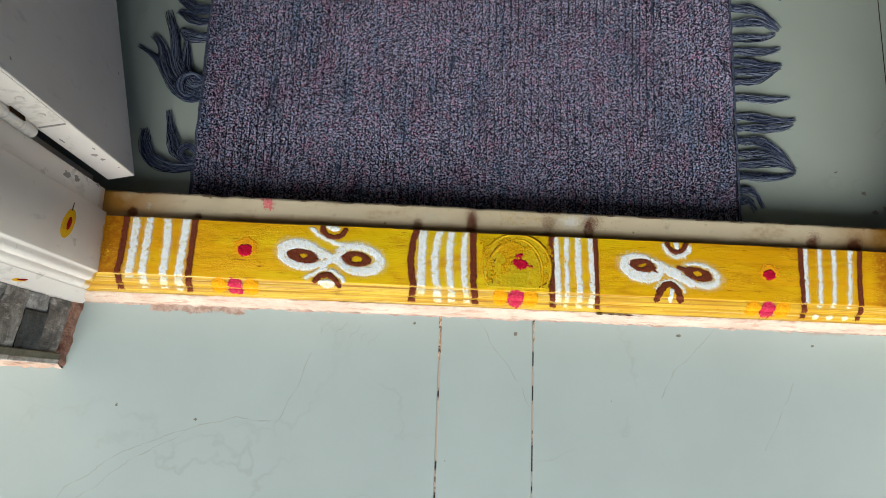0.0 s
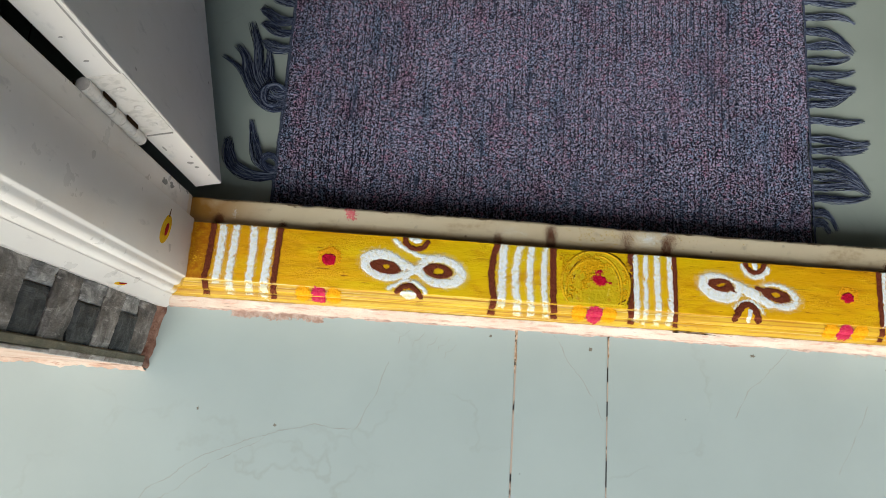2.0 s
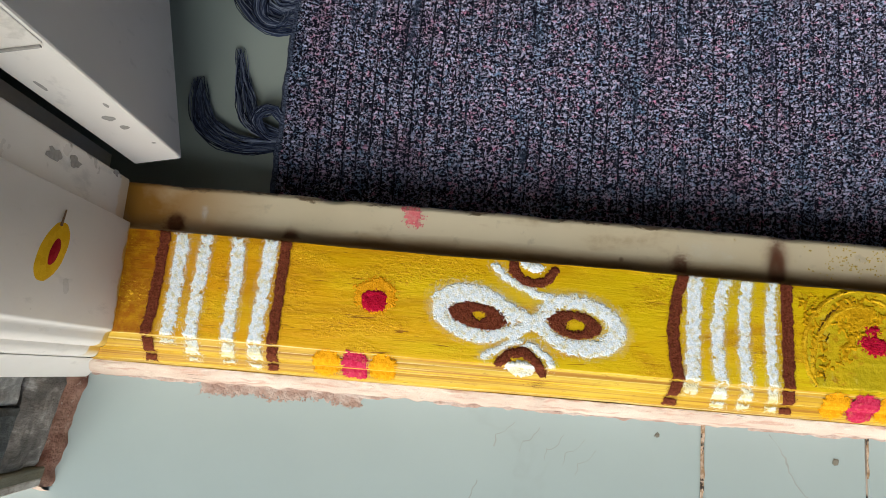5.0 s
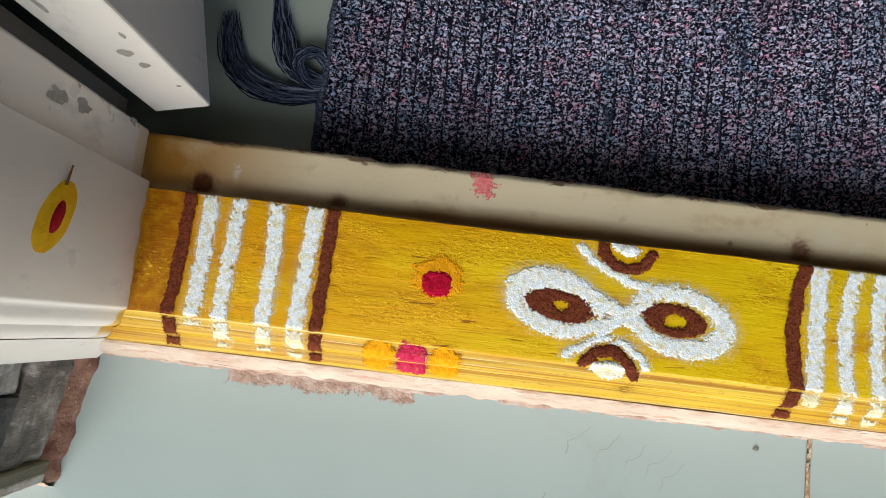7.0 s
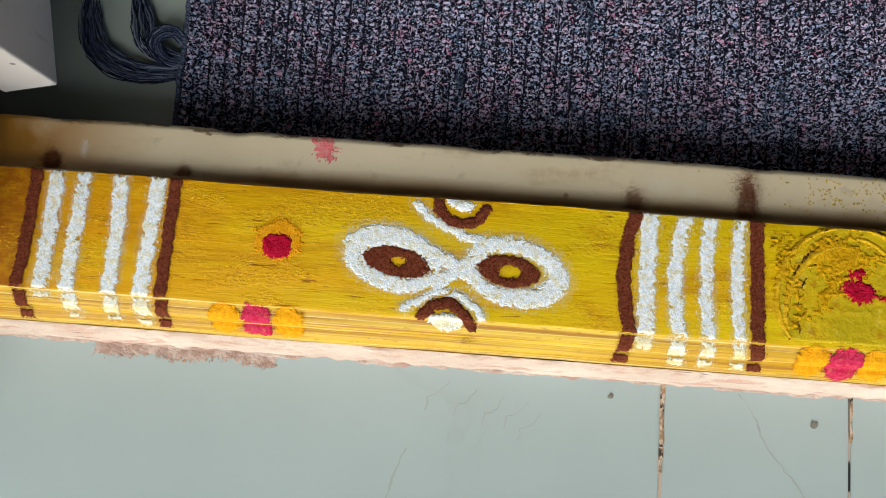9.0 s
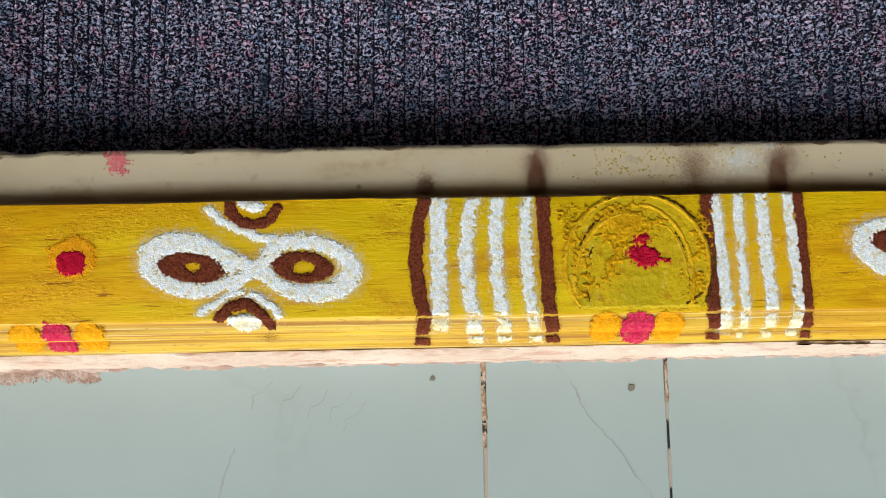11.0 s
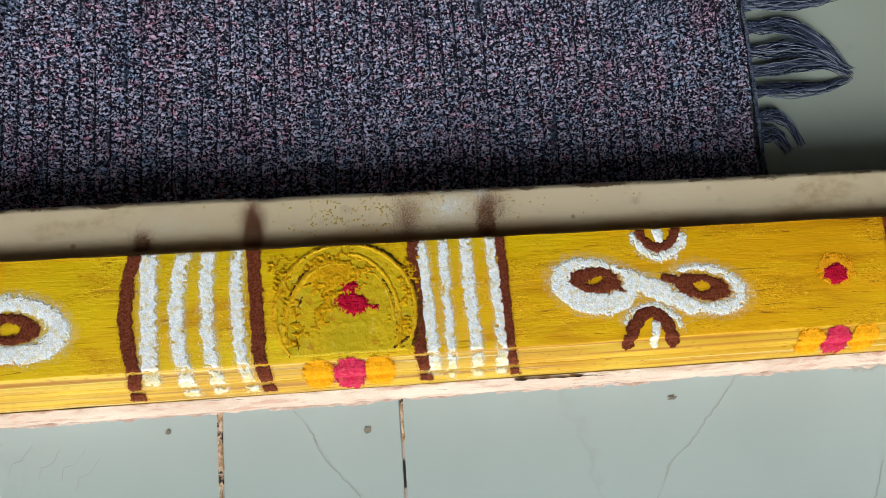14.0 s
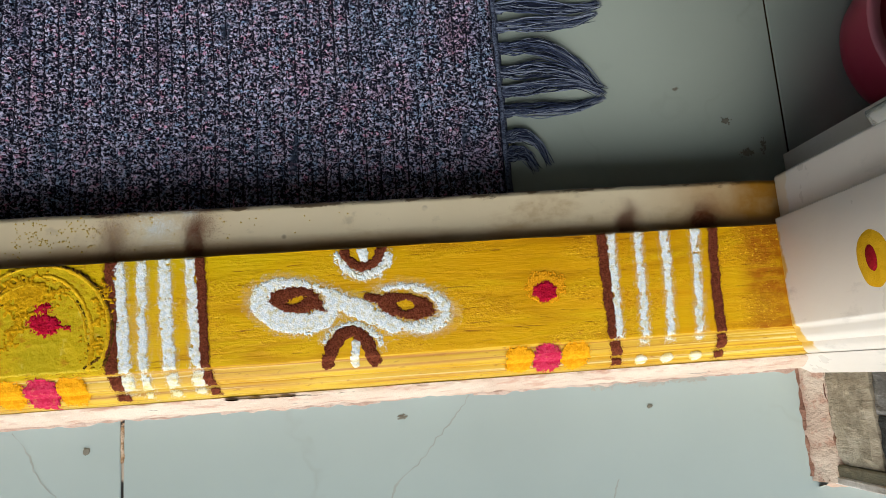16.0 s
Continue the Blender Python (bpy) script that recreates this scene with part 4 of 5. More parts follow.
powder("petal", stroke([(0.1518, -0.0640), (0.1550, -0.0555), (0.1610, -0.0485), (0.1680, -0.0470), (0.1745, -0.0525), (0.1785, -0.0640)], 0.0076), (0.144, 0.187, -0.071, -0.040), M_BROWN, "dark brown powder arch", "powder drawing", "powder petals", 0.0010, 0.0014, parent=knot_b)
powder("petal", stroke([(0.1686, -0.0545), (0.1680, -0.0600), (0.1675, -0.0655)], 0.0048), (0.162, 0.175, -0.071, -0.050), M_WHITE, "white powder dab under a brown arch", "powder drawing", "powder petals", 0.0012, 0.0010, parent=knot_b)


def flower(x, y, size, mat, label, fray=0.0016, height=0.0014):
    return powder("kumkum_dot", blob(x, y, size, size * 0.82), (x - 2 * size, x + 2 * size, y - 2 * size, y + 2 * size), mat, label, "powder dot", "kumkum dots", height, fray, sprinkle=0.0015)


def square_blob(cx, cy, a, b):
    return lambda X, Y: (1 - ((((X - cx) / a) ** 2) ** 1.4 + (((Y - cy) / b) ** 2) ** 1.4) ** (1 / 2.8)) * min(a, b)


def patch_of(x, y, a, b, mat, name, label, fray=0.0018, height=0.0010, category="powder patch", group="", sprinkle=0.0, square=False):
    return powder(name, (square_blob if square else blob)(x, y, a, b), (x - 1.6 * a, x + 1.6 * a, y - 1.6 * b, min(y + 1.6 * b, 0.033)), mat, label, category, group, height, fray, sprinkle=sprinkle, lift=0.0007 if square else 0.0002)


for x, y, s in ((-0.3115, -0.0303, 0.0085), (0.2820, -0.0312, 0.0075)):
    patch_of(x + 0.001, y + 0.003, s * 1.5, s * 1.25, M_ORANGE, "turmeric_patch", "orange turmeric dusting round a red dot", 0.0035, 0.0005, group="turmeric patches")
    flower(x, y, s, M_RED, "crimson kumkum dot on the yellow threshold")
for x, w in ((-0.3198, 0.0080), (-0.0085, 0.0086), (0.2812, 0.0080)):
    for side in (-1, 1):
        patch_of(x + side * 0.0172, -0.0700, 0.0080, 0.0074, M_ORANGE, "turmeric_patch", "bright orange turmeric dab on the moulding", 0.0018, 0.0005, group="turmeric patches", sprinkle=0.002, square=True)
    patch_of(x, -0.0706, w, 0.0078, M_PINKRED, "kumkum_dot", "crimson kumkum dab on the moulding", 0.0022, 0.0006, "powder dot", "kumkum dots", 0.002, True)
for x in (0.3400, 0.3563, 0.3746):
    patch_of(x, -0.0755, 0.0040, 0.0028, M_WHITE, "powder_dab", "white powder dab on the moulding foot", 0.0008, 0.0009, group="powder dabs")

# round turmeric seal in the middle
CX, CY = -0.0085, -0.0320
inside = lambda X, Y: np.minimum(BK - Y, Y + 0.0595)
disc = union(blob(CX, -0.0375, 0.0400, 0.0400), square_blob(CX, -0.050, 0.0360, 0.0120))
powder("paste_disc", lambda X, Y: np.minimum(inside(X, Y), disc(X, Y)), (-0.055, 0.036, -0.060, BK), M_SEAL, "smeared olive-yellow turmeric paste of the seal", height=0.0007, fray=0.0006, grain=0.05, parent=seal)
powder("raised_ring", lambda X, Y: np.minimum(inside(X, Y), union(arc(CX, -0.036, 0.0388, 0.0380, -25, 215, 0.0032, 24), arc(CX + 0.001, -0.043, 0.0290, 0.0392, -22, 85, 0.0034, 24), arc(CX - 0.004, -0.046, 0.0300, 0.0370, 80, 190, 0.0044, 20), arc(CX + 0.003, -0.042, 0.0235, 0.0320, 0, 70, 0.0020, 16))(X, Y)),
       (-0.055, 0.036, -0.060, BK), M_PASTE, "raised turmeric-paste rings of a round seal", height=0.0021, fray=0.0006, grain=0.10, parent=seal)
powder("dried_line", lambda X, Y: np.minimum(inside(X, Y), union(arc(CX + 0.001, -0.0375, 0.0402, 0.0398, -28, 125, 0.0021, 24), arc(CX - 0.002, -0.044, 0.0322, 0.0390, 100, 205, 0.0020, 20), arc(CX - 0.001, -0.045, 0.0270, 0.0350, 120, 200, 0.0012, 20), arc(CX + 0.0020, -0.043, 0.0258, 0.0360, -15, 60, 0.0010, 16), stroke([(0.0175, -0.0575), (0.0260, -0.0520)], 0.0020))(X, Y)),
       (-0.055, 0.036, -0.060, BK), M_DARKPASTE, "dark dried line round the turmeric seal", height=0.0034, fray=0.0009, grain=0.2, holes=0.0008, parent=seal)
for x, y, a, b, turn in ((CX - 0.004, -0.016, 0.020, 0.0110, 0), (-0.0400, -0.0280, 0.0060, 0.0220, 12), (0.0240, -0.0320, 0.0050, 0.0180, -8), (-0.0180, -0.0300, 0.0060, 0.0120, -20)):
    powder("crumbled_turmeric", blob(x, y, a, b, turn), (x - 0.026, x + 0.026, max(y - 0.026, -0.059), min(y + 0.026, BK)), M_CRUMB, "crumbled orange turmeric on the seal", height=0.0016, fray=0.0080, grain=0.3, holes=0.006, cell=0.0006, parent=seal)
powder("red_dot", union(blob(-0.0042, -0.0320, 0.0108, 0.0064, -8), blob(-0.0055, -0.0225, 0.0058, 0.0040), stroke([(0.004, -0.0335), (0.0085, -0.0350)], 0.0030)), (-0.022, 0.016, -0.046, -0.012), M_RED, "large crimson kumkum dot on the seal", "powder dot", "kumkum dots", 0.0018, 0.0026, sprinkle=0.002, parent=seal)
powder("smudge", blob(0.0140, -0.0350, 0.0040, 0.0020), (0.006, 0.022, -0.041, -0.030), M_BROWN, "dark powder smudge beside the red dot", "powder smudge", "", 0.0006, 0.0030, parent=seal)

# spilt powder on the ledge
BL, WLB, YLB = "dark brown powder spilt on the beige ledge", "thin white powder dust on the beige ledge", "yellow turmeric specks on the beige ledge"
for x, y, a, b, mat, d, lab in ((-0.0600, 0.0110, 0.0055, 0.0085, M_BROWN, 1.5, BL), (-0.0605, 0.0215, 0.0070, 0.0090, M_BROWN, 0.55, BL), (-0.1215, 0.0090, 0.0055, 0.0060, M_BROWN, 1.0, BL), (0.0290, 0.0160, 0.0090, 0.0130, M_BROWN, 0.42, BL),
                                (0.0755, 0.0120, 0.0055, 0.0090, M_BROWN, 1.5, BL), (0.0790, 0.0230, 0.0100, 0.0080, M_BROWN, 0.45, BL), (0.3400, 0.0085, 0.0060, 0.0060, M_BROWN, 1.4, BL), (0.3440, 0.0150, 0.0070, 0.0080, M_BROWN, 0.4, BL),
                                (0.3900, 0.0085, 0.0090, 0.0055, M_BROWN, 1.4, BL), (0.3930, 0.0150, 0.0110, 0.0070, M_BROWN, 0.4, BL), (-0.4425, 0.0085, 0.0055, 0.0050, M_BROWN, 1.4, BL), (-0.3690, 0.0070, 0.0045, 0.0035, M_BROWN, 1.1, BL),
                                (0.0540, 0.0220, 0.0150, 0.0090, M_WHITE, 0.8, WLB), (-0.1080, 0.0200, 0.0100, 0.0080, M_WHITE, 0.25, WLB), (-0.0920, 0.0180, 0.0060, 0.0060, M_WHITE, 0.20, WLB), (-0.4250, 0.0170, 0.0025, 0.0050, M_WHITE, 0.6, WLB), (0.0735, 0.0300, 0.0045, 0.0030, M_WHITE, 0.9, WLB)):
    d, b = (d * 1.8, b * 1.25) if mat is M_BROWN else (d, b)
    dust("spilt_powder", x, y, a, b, d, mat, lab)
dust("spilt_powder", -0.0050, 0.0210, 0.0280, 0.0110, 0.13, M_LEDGEDOT, YLB, 1.0, 0.0009)
dust("spilt_powder", 0.0400, 0.0240, 0.1200, 0.0100, 0.022, M_LEDGEDOT, YLB, 1.0, 0.0010)
powder("pink_mark", union(blob(-0.2945, 0.0270, 0.0052, 0.0058), stroke([(-0.2980, 0.0310), (-0.2890, 0.0215)], 0.0030), stroke([(-0.2920, 0.0300), (-0.2870, 0.0250)], 0.0020)), (-0.308, -0.280, 0.012, 0.033), M_PALEPINK, "pink kumkum stain on the beige ledge", "powder mark", "", 0.0003, 0.0042)
# spill of pinkish mortar on the outer floor
powder("mortar_spill", lambda X, Y: np.minimum(np.minimum(0.0125 - np.abs(Y + 0.0835 + 0.03 * (X + 0.37) * 0), X + 0.425), -0.318 - X) - 0.0015 * np.sin(X * 140), (-0.43, -0.31, -0.102, -0.082), M_SPILL, "thin smear of dried pinkish mortar on the floor", "mortar smear", "", 0.0004, 0.0034, below=0.0)
powder("mortar_spill", lambda X, Y: np.minimum(np.minimum(0.0085 - np.abs(Y + 0.0835), X - 0.318), 0.395 - X) - 0.001 * np.sin(X * 170), (0.31, 0.40, -0.096, -0.082), M_SMEAR, "thin smear of dried mortar on the floor", "mortar smear", "", 0.0003, 0.0030, below=0.0)


# ---- painted dots on the frame ----
def frame_dot(at, u, v, out, a, b, stem, label):
    base = empty("auspicious_dot", at, label, "painted dot", "dots on the frame")
    for name, s, mat, k in (("yellow_oval", 1.0, M_DOTYELLOW, 0.0006), ("red_oval", 0.5, M_DOTRED, 0.0012)):
        verts, faces, n = [], [], 40
        aa, bb = (a, b) if s == 1.0 else (a * 0.36, b * 0.52)
        for ring, lift in ((0.0, k), (0.8, k), (1.0, -0.0003)):
            for i in range(n):
                w = 2 * math.pi * i / n
                j = 1 + 0.07 * noise.noise(Vector((math.cos(w) * 2, math.sin(w) * 2, at[0] * 10 + s)))
                verts.append(Vector(u) * aa * ring * j * math.cos(w) + Vector(v) * bb * ring * j * math.sin(w) + Vector(out) * lift)
        for q in range(2):
            for i in range(n):
                faces.append((q * n + i, q * n + (i + 1) % n, (q + 1) * n + (i + 1) % n, (q + 1) * n + i))
        thing(name, mesh_from(name, verts, faces, True), mat, parent=base)
    if stem:
        bm = bmesh.new()
        bmesh.ops.create_cone(bm, cap_ends=True, segments=8, radius1=0.0007, radius2=0.0004, depth=0.009)
        bmesh.ops.transform(bm, matrix=Matrix.Translation(Vector(v) * (b + 0.003) + Vector(u) * 0.002 + Vector(out) * 0.0008) @ Vector(v).to_track_quat("Z", "Y").to_matrix().to_4x4(), verts=bm.verts)
        me = bpy.data.meshes.new("stem")
        bm.to_mesh(me)
        bm.free()
        thing("stem", me, M_THREAD, parent=base)
    return base


frame_dot((XL + 0.0003, -0.0272, 0.1295), (0, -0.25, 0.97), (0, 0.97, -0.25), (1, 0, 0), 0.0135, 0.0162, True, "yellow oval with red centre painted on the door jamb")
frame_dot((XR - 0.0003, -0.0335, 0.1300), (0, 0.1, 1.0), (0, 1, -0.1), (-1, 0, 0), 0.0120, 0.0150, False, "yellow oval with red centre painted on the door jamb")
frame_dot((-0.4948, -0.0866, 0.1440), (-0.633, -0.774, 0), (-0.12, -0.15, 0.98), (0.774, -0.633, 0), 0.0032, 0.0165, False, "yellow oval with red centre painted on the frame's front")

# ---- rug ----
RX0, RX1, RY0, RY1 = -0.3955, 0.2770, 0.0410, 0.5600
rug = empty("rug", (0, 0, 0), "purple-grey flecked woven rag rug with navy fringe on the inner floor", "rug")
RIB = 0.0093
dx, dy = RIB / 8, 0.0014
xs, ys = np.arange(RX0, RX1, dx), np.arange(RY0, RY1, dy)
X, Y = np.meshgrid(xs, ys)
rr = np.random.RandomState(11)
bend = 0.0016 * smooth_noise(rr, X.shape, 60)
phase = (X + bend - RX0) / RIB
ribs = np.abs(np.sin(np.pi * phase)) ** 0.55
rows = 0.75 + 0.25 * np.sin(2 * np.pi * (Y / 0.0034 + 0.5 * np.floor(phase)) + 1.5 * smooth_noise(rr, X.shape, 9))
Z = ZI + 0.0050 + 0.0030 * ribs * rows + 0.0011 * rr.uniform(-1, 1, X.shape) + 0.0012 * smooth_noise(rr, X.shape, 40)
rim = np.minimum.reduce([X - RX0, RX1 - X, Y - RY0, RY1 - Y])
Z = ZI + (Z - ZI) * np.clip(rim / 0.004, 0.12, 1.0)
X2 = X + 0.0022 * smooth_noise(rr, X.shape, 30) * (np.minimum(X - RX0, RX1 - X) < 0.03) + 0.0003 * rr.uniform(-1, 1, X.shape)
Y2 = Y + 0.0020 * smooth_noise(rr, X.shape, 50) + 0.0003 * rr.uniform(-1, 1, X.shape) - 0.006 * (X - RX0) * (1 - (Y - RY0) / (RY1 - RY0)) + 0.003
ny, nx = X.shape
idx = np.arange(ny * nx).reshape(ny, nx)
quads = np.stack([idx[:-1, :-1], idx[:-1, 1:], idx[1:, 1:], idx[1:, :-1]], -1).reshape(-1, 4)
me = bpy.data.meshes.new("woven_body")
me.from_pydata(np.stack([X2, Y2, Z], -1).reshape(-1, 3).tolist(), [], quads.tolist())
me.update()
thing("woven_body", me, M_RUG, parent=rug)
# dark warp threads in the furrows, also standing in for shade between the ribs
verts, faces = [], []
cols = int((RX1 - RX0) / RIB)
for k in range(1, cols + 1):
    j = min(int(round((k * RIB) / dx)), nx - 1)
    start = len(verts)
    for i in range(2, ny - 2):
        x = RX0 + k * RIB - bend[i, j]
        y = Y2[i, j]
        w = 0.00050 + 0.00020 * math.sin(i * 0.9 + k)
        z = ZI + 0.0066 + 0.0008 * math.sin(i * 1.7 + k * 2.1)
        verts += [(x - w, y, z - 0.0006), (x, y, z), (x + w, y, z - 0.0006)]
    n = (len(verts) - start) // 3
    for i in range(n - 1):
        a = start + 3 * i
        faces += [(a, a + 1, a + 4, a + 3), (a + 1, a + 2, a + 5, a + 4)]
thing("warp_threads", mesh_from("warp_threads", verts, faces, True), M_WARP, "dark navy warp threads and painted shade between the ribs", parent=rug, kind="stuff")


m = Mat("selvedge_yarn", rough=0.95, spec=0.1)
M_SELVEDGE = m.done(m.mix(m.ramp(m.noise((1, 2.5, 1), 420, 3, 0.6), [(0.40, 0.0), (0.60, 1.0)]), (0.02, 0.026, 0.05), (0.13, 0.16, 0.24)), None, m.noise(scale=700), 0.0012, 0.9)
for x0, sgn in ((RX0, -1), (RX1, 1)):
    rows = []
    for i in range(0, ny, 2):
        y = Y2[i, 0 if sgn < 0 else nx - 1]
        wv = 0.0015 * noise.noise(Vector((y * 60, sgn, 0)))
        rows.append([(x0 + sgn * (-0.0030 + 0.0018 * k) + wv + 0.0008 * noise.noise(Vector((y * 400, k, sgn + 5))), y, ZI + hh + 0.0006 * noise.noise(Vector((y * 900, k, sgn)))) for k, hh in enumerate((0.0072, 0.0082, 0.0052, 0.0006))])
    v, f = swept(rows)
    thing("selvedge", mesh_from("selvedge", v, f, True), M_SELVEDGE, "navy yarn edge where the fringe starts", parent=rug)


def tube(path, radius, sides=5):
    verts, faces = [], []
    n = len(path)
    for i, p in enumerate(path):
        d = (path[min(i + 1, n - 1)] - path[max(i - 1, 0)]).normalized()
        a = d.cross(Vector((0, 0, 1)))
        a = a.normalized() if a.length > 1e-5 else Vector((1, 0, 0))
        b = d.cross(a)
        rad = radius * (1.0 if i < n - 2 else (0.7 if i == n - 2 else 0.25))
        for k in range(sides):
            w = 2 * math.pi * k / sides
            verts.append(p + (a * math.cos(w) + b * math.sin(w)) * rad)
    for i in range(n - 1):
        for k in range(sides):
            faces.append((i * sides + k, i * sides + (k + 1) % sides, (i + 1) * sides + (k + 1) % sides, (i + 1) * sides + k))
    return verts, faces


def tassel(points, strands, spread, seed, pinch=0.5, radius=0.00036):
    """Loose yarn ends along a path of (x, y, z); spread is the half width halfway along."""
    r = random.Random(seed)
    verts, faces = [], []
    base = [Vector(p) for p in points]
    m = 16
    for s in range(strands):
        off = r.uniform(-1, 1)
        lift = r.uniform(0, 1)
        length = r.uniform(0.78, 1.04)
        stray = r.choice((0.0, 0.0, 0.0, 0.0, 1.0, -1.0)) * r.uniform(0.2, 0.9)
        ph = r.uniform(0, 6)
        path = []
        for i in range(m + 1):
            u = i / m * length
            k = min(u * (len(base) - 1), len(base) - 1 - 1e-6)
            a = int(k)
            p0, p1, p2, p3 = base[max(a - 1, 0)], base[a], base[min(a + 1, len(base) - 1)], base[min(a + 2, len(base) - 1)]
            t = k - a
            p = 0.5 * ((2 * p1) + (p2 - p0) * t + (2 * p0 - 5 * p1 + 4 * p2 - p3) * t * t + (3 * p1 - p0 - 3 * p2 + p3) * t ** 3)
            d = (p2 - p1).normalized()
            side = Vector((-d.y, d.x, 0))
            w = spread * (0.55 + 0.9 * math.sin(math.pi * min(u, 1)) - pinch * max(0, u - 0.5))
            q = p + side * (off * w + 0.0006 * math.sin(u * 23 + ph) + 0.0011 * math.sin(u * 7 + 2 * ph) + stray * spread * max(0.0, u - 0.35) ** 2 * 3.0)
            q.z = max(q.z + 0.0035 * lift * math.sin(math.pi * min(1, u * 0.9 + 0.1)), ZI + radius + 0.0002)
            path.append(q)
        v, f = tube(path, radius)
        faces += [tuple(x + len(verts) for x in q) for q in f]
        verts += v
    me = mesh_from("tassel", verts, faces, True)
    ob = thing("tassel", me, M_FRINGE, parent=rug)
    return ob


def knot(x, y, size, seed):
    """A lumpy yarn knot where a tassel leaves the rug's edge."""
    bm = bmesh.new()
    bmesh.ops.create_uvsphere(bm, u_segments=14, v_segments=9, radius=1.0)
    for v in bm.verts:
        w = math.atan2(v.co.y, v.co.z)
        k = 1 + 0.16 * math.sin(5 * w + 7 * v.co.x + seed) + 0.18 * noise.noise(v.co * 3 + Vector((seed, 0, 0)))
        v.co = Vector((x + v.co.x * size * 1.25 * k, y + v.co.y * size * k, ZI + size * 0.75 + v.co.z * size * 0.8 * k))
    ob = part("knot", bm, M_SELVEDGE, rug, "navy yarn knot at the fringe's root")
    ob.data.shade_smooth()


Z0 = ZI + 0.004
# root y, tip x from the edge, tip y, half width: tassels along the right-hand end, in bunches that meet at their tips
for i, (y, tx, ty, w) in enumerate(((0.070, 0.024, 0.058, 0.0034), (0.083, 0.034, 0.062, 0.0036), (0.102, 0.078, 0.111, 0.0036), (0.117, 0.080, 0.113, 0.0034), (0.132, 0.078, 0.114, 0.0038), (0.150, 0.076, 0.116, 0.0042), (0.166, 0.080, 0.176, 0.0034), (0.181, 0.084, 0.183, 0.0034),
                                  (0.207, 0.078, 0.213, 0.0034), (0.229, 0.062, 0.252, 0.0032), (0.243, 0.068, 0.255, 0.0034), (0.257, 0.070, 0.258, 0.0034), (0.272, 0.070, 0.283, 0.0034), (0.290, 0.064, 0.303, 0.0036), (0.312, 0.068, 0.306, 0.0038), (0.334, 0.070, 0.308, 0.0042),
                                  (0.354, 0.074, 0.352, 0.0036), (0.378, 0.078, 0.382, 0.0036), (0.403, 0.074, 0.399, 0.0036), (0.428, 0.076, 0.432, 0.0036))):
    x = RX1 - 0.003
    bow = 0.006 * (1 if y > ty else -0.4)
    tassel([(x, y, Z0), (x + tx * 0.18, y + (ty - y) * 0.03, Z0), (x + tx * 0.40, y + (ty - y) * 0.12 + bow * 0.5, Z0), (x + tx * 0.72, y + (ty - y) * 0.50 + bow, ZI + 0.002), (x + tx, ty, ZI + 0.0015)], 46, w, 40 + i, 0.75, 0.00034)
    knot(x + 0.006, y, 0.0040, i)
LX = RX0 + 0.004
for i, (pts, n, w) in enumerate((
        ([(LX, 0.090, 0.004), (LX - 0.022, 0.096, 0.006), (LX - 0.030, 0.112, 0.004), (LX - 0.036, 0.132, 0.002), (LX - 0.041, 0.158, 0.002)], 22, 0.0050),
        ([(LX, 0.082, 0.004), (LX - 0.030, 0.080, 0.005), (LX - 0.054, 0.092, 0.003), (LX - 0.064, 0.112, 0.002), (LX - 0.068, 0.132, 0.002)], 26, 0.0060),
        ([(LX, 0.100, 0.004), (LX - 0.010, 0.108, 0.008), (LX - 0.020, 0.100, 0.009), (LX - 0.012, 0.088, 0.008), (LX, 0.090, 0.004)], 20, 0.0030),
        ([(LX, 0.196, 0.004), (LX - 0.012, 0.204, 0.010), (LX - 0.026, 0.198, 0.011), (LX - 0.026, 0.180, 0.010), (LX - 0.012, 0.176, 0.010), (LX - 0.008, 0.190, 0.008)], 20, 0.0034),
        ([(LX, 0.176, 0.004), (LX - 0.018, 0.172, 0.006), (LX - 0.040, 0.190, 0.004), (LX - 0.062, 0.226, 0.002), (LX - 0.088, 0.246, 0.002)], 16, 0.0036),
        ([(LX, 0.184, 0.004), (LX - 0.020, 0.182, 0.006), (LX - 0.046, 0.210, 0.003), (LX - 0.058, 0.245, 0.002), (LX - 0.072, 0.262, 0.002)], 20, 0.0050),
        ([(LX, 0.196, 0.004), (LX - 0.016, 0.192, 0.007), (LX - 0.036, 0.222, 0.004), (LX - 0.044, 0.262, 0.002), (LX - 0.056, 0.298, 0.002)], 24, 0.0055),
        ([(LX, 0.206, 0.004), (LX - 0.010, 0.200, 0.007), (LX - 0.024, 0.214, 0.005), (LX - 0.028, 0.244, 0.003), (LX - 0.030, 0.270, 0.002)], 18, 0.0045),
        ([(LX, 0.262, 0.004), (LX - 0.016, 0.258, 0.005), (LX - 0.030, 0.264, 0.003), (LX - 0.040, 0.272, 0.002)], 22, 0.0056),
        ([(LX, 0.284, 0.004), (LX - 0.018, 0.282, 0.005), (LX - 0.034, 0.292, 0.003), (LX - 0.044, 0.298, 0.002)], 22, 0.0050),
        ([(LX, 0.302, 0.004), (LX - 0.020, 0.300, 0.005), (LX - 0.038, 0.312, 0.003), (LX - 0.048, 0.318, 0.002)], 22, 0.0050),
        ([(LX, 0.326, 0.004), (LX - 0.018, 0.330, 0.005), (LX - 0.034, 0.338, 0.003), (LX - 0.046, 0.342, 0.002)], 22, 0.0050),
        ([(LX, 0.352, 0.004), (LX - 0.020, 0.352, 0.005), (LX - 0.038, 0.358, 0.003), (LX - 0.050, 0.366, 0.002)], 22, 0.0050))):
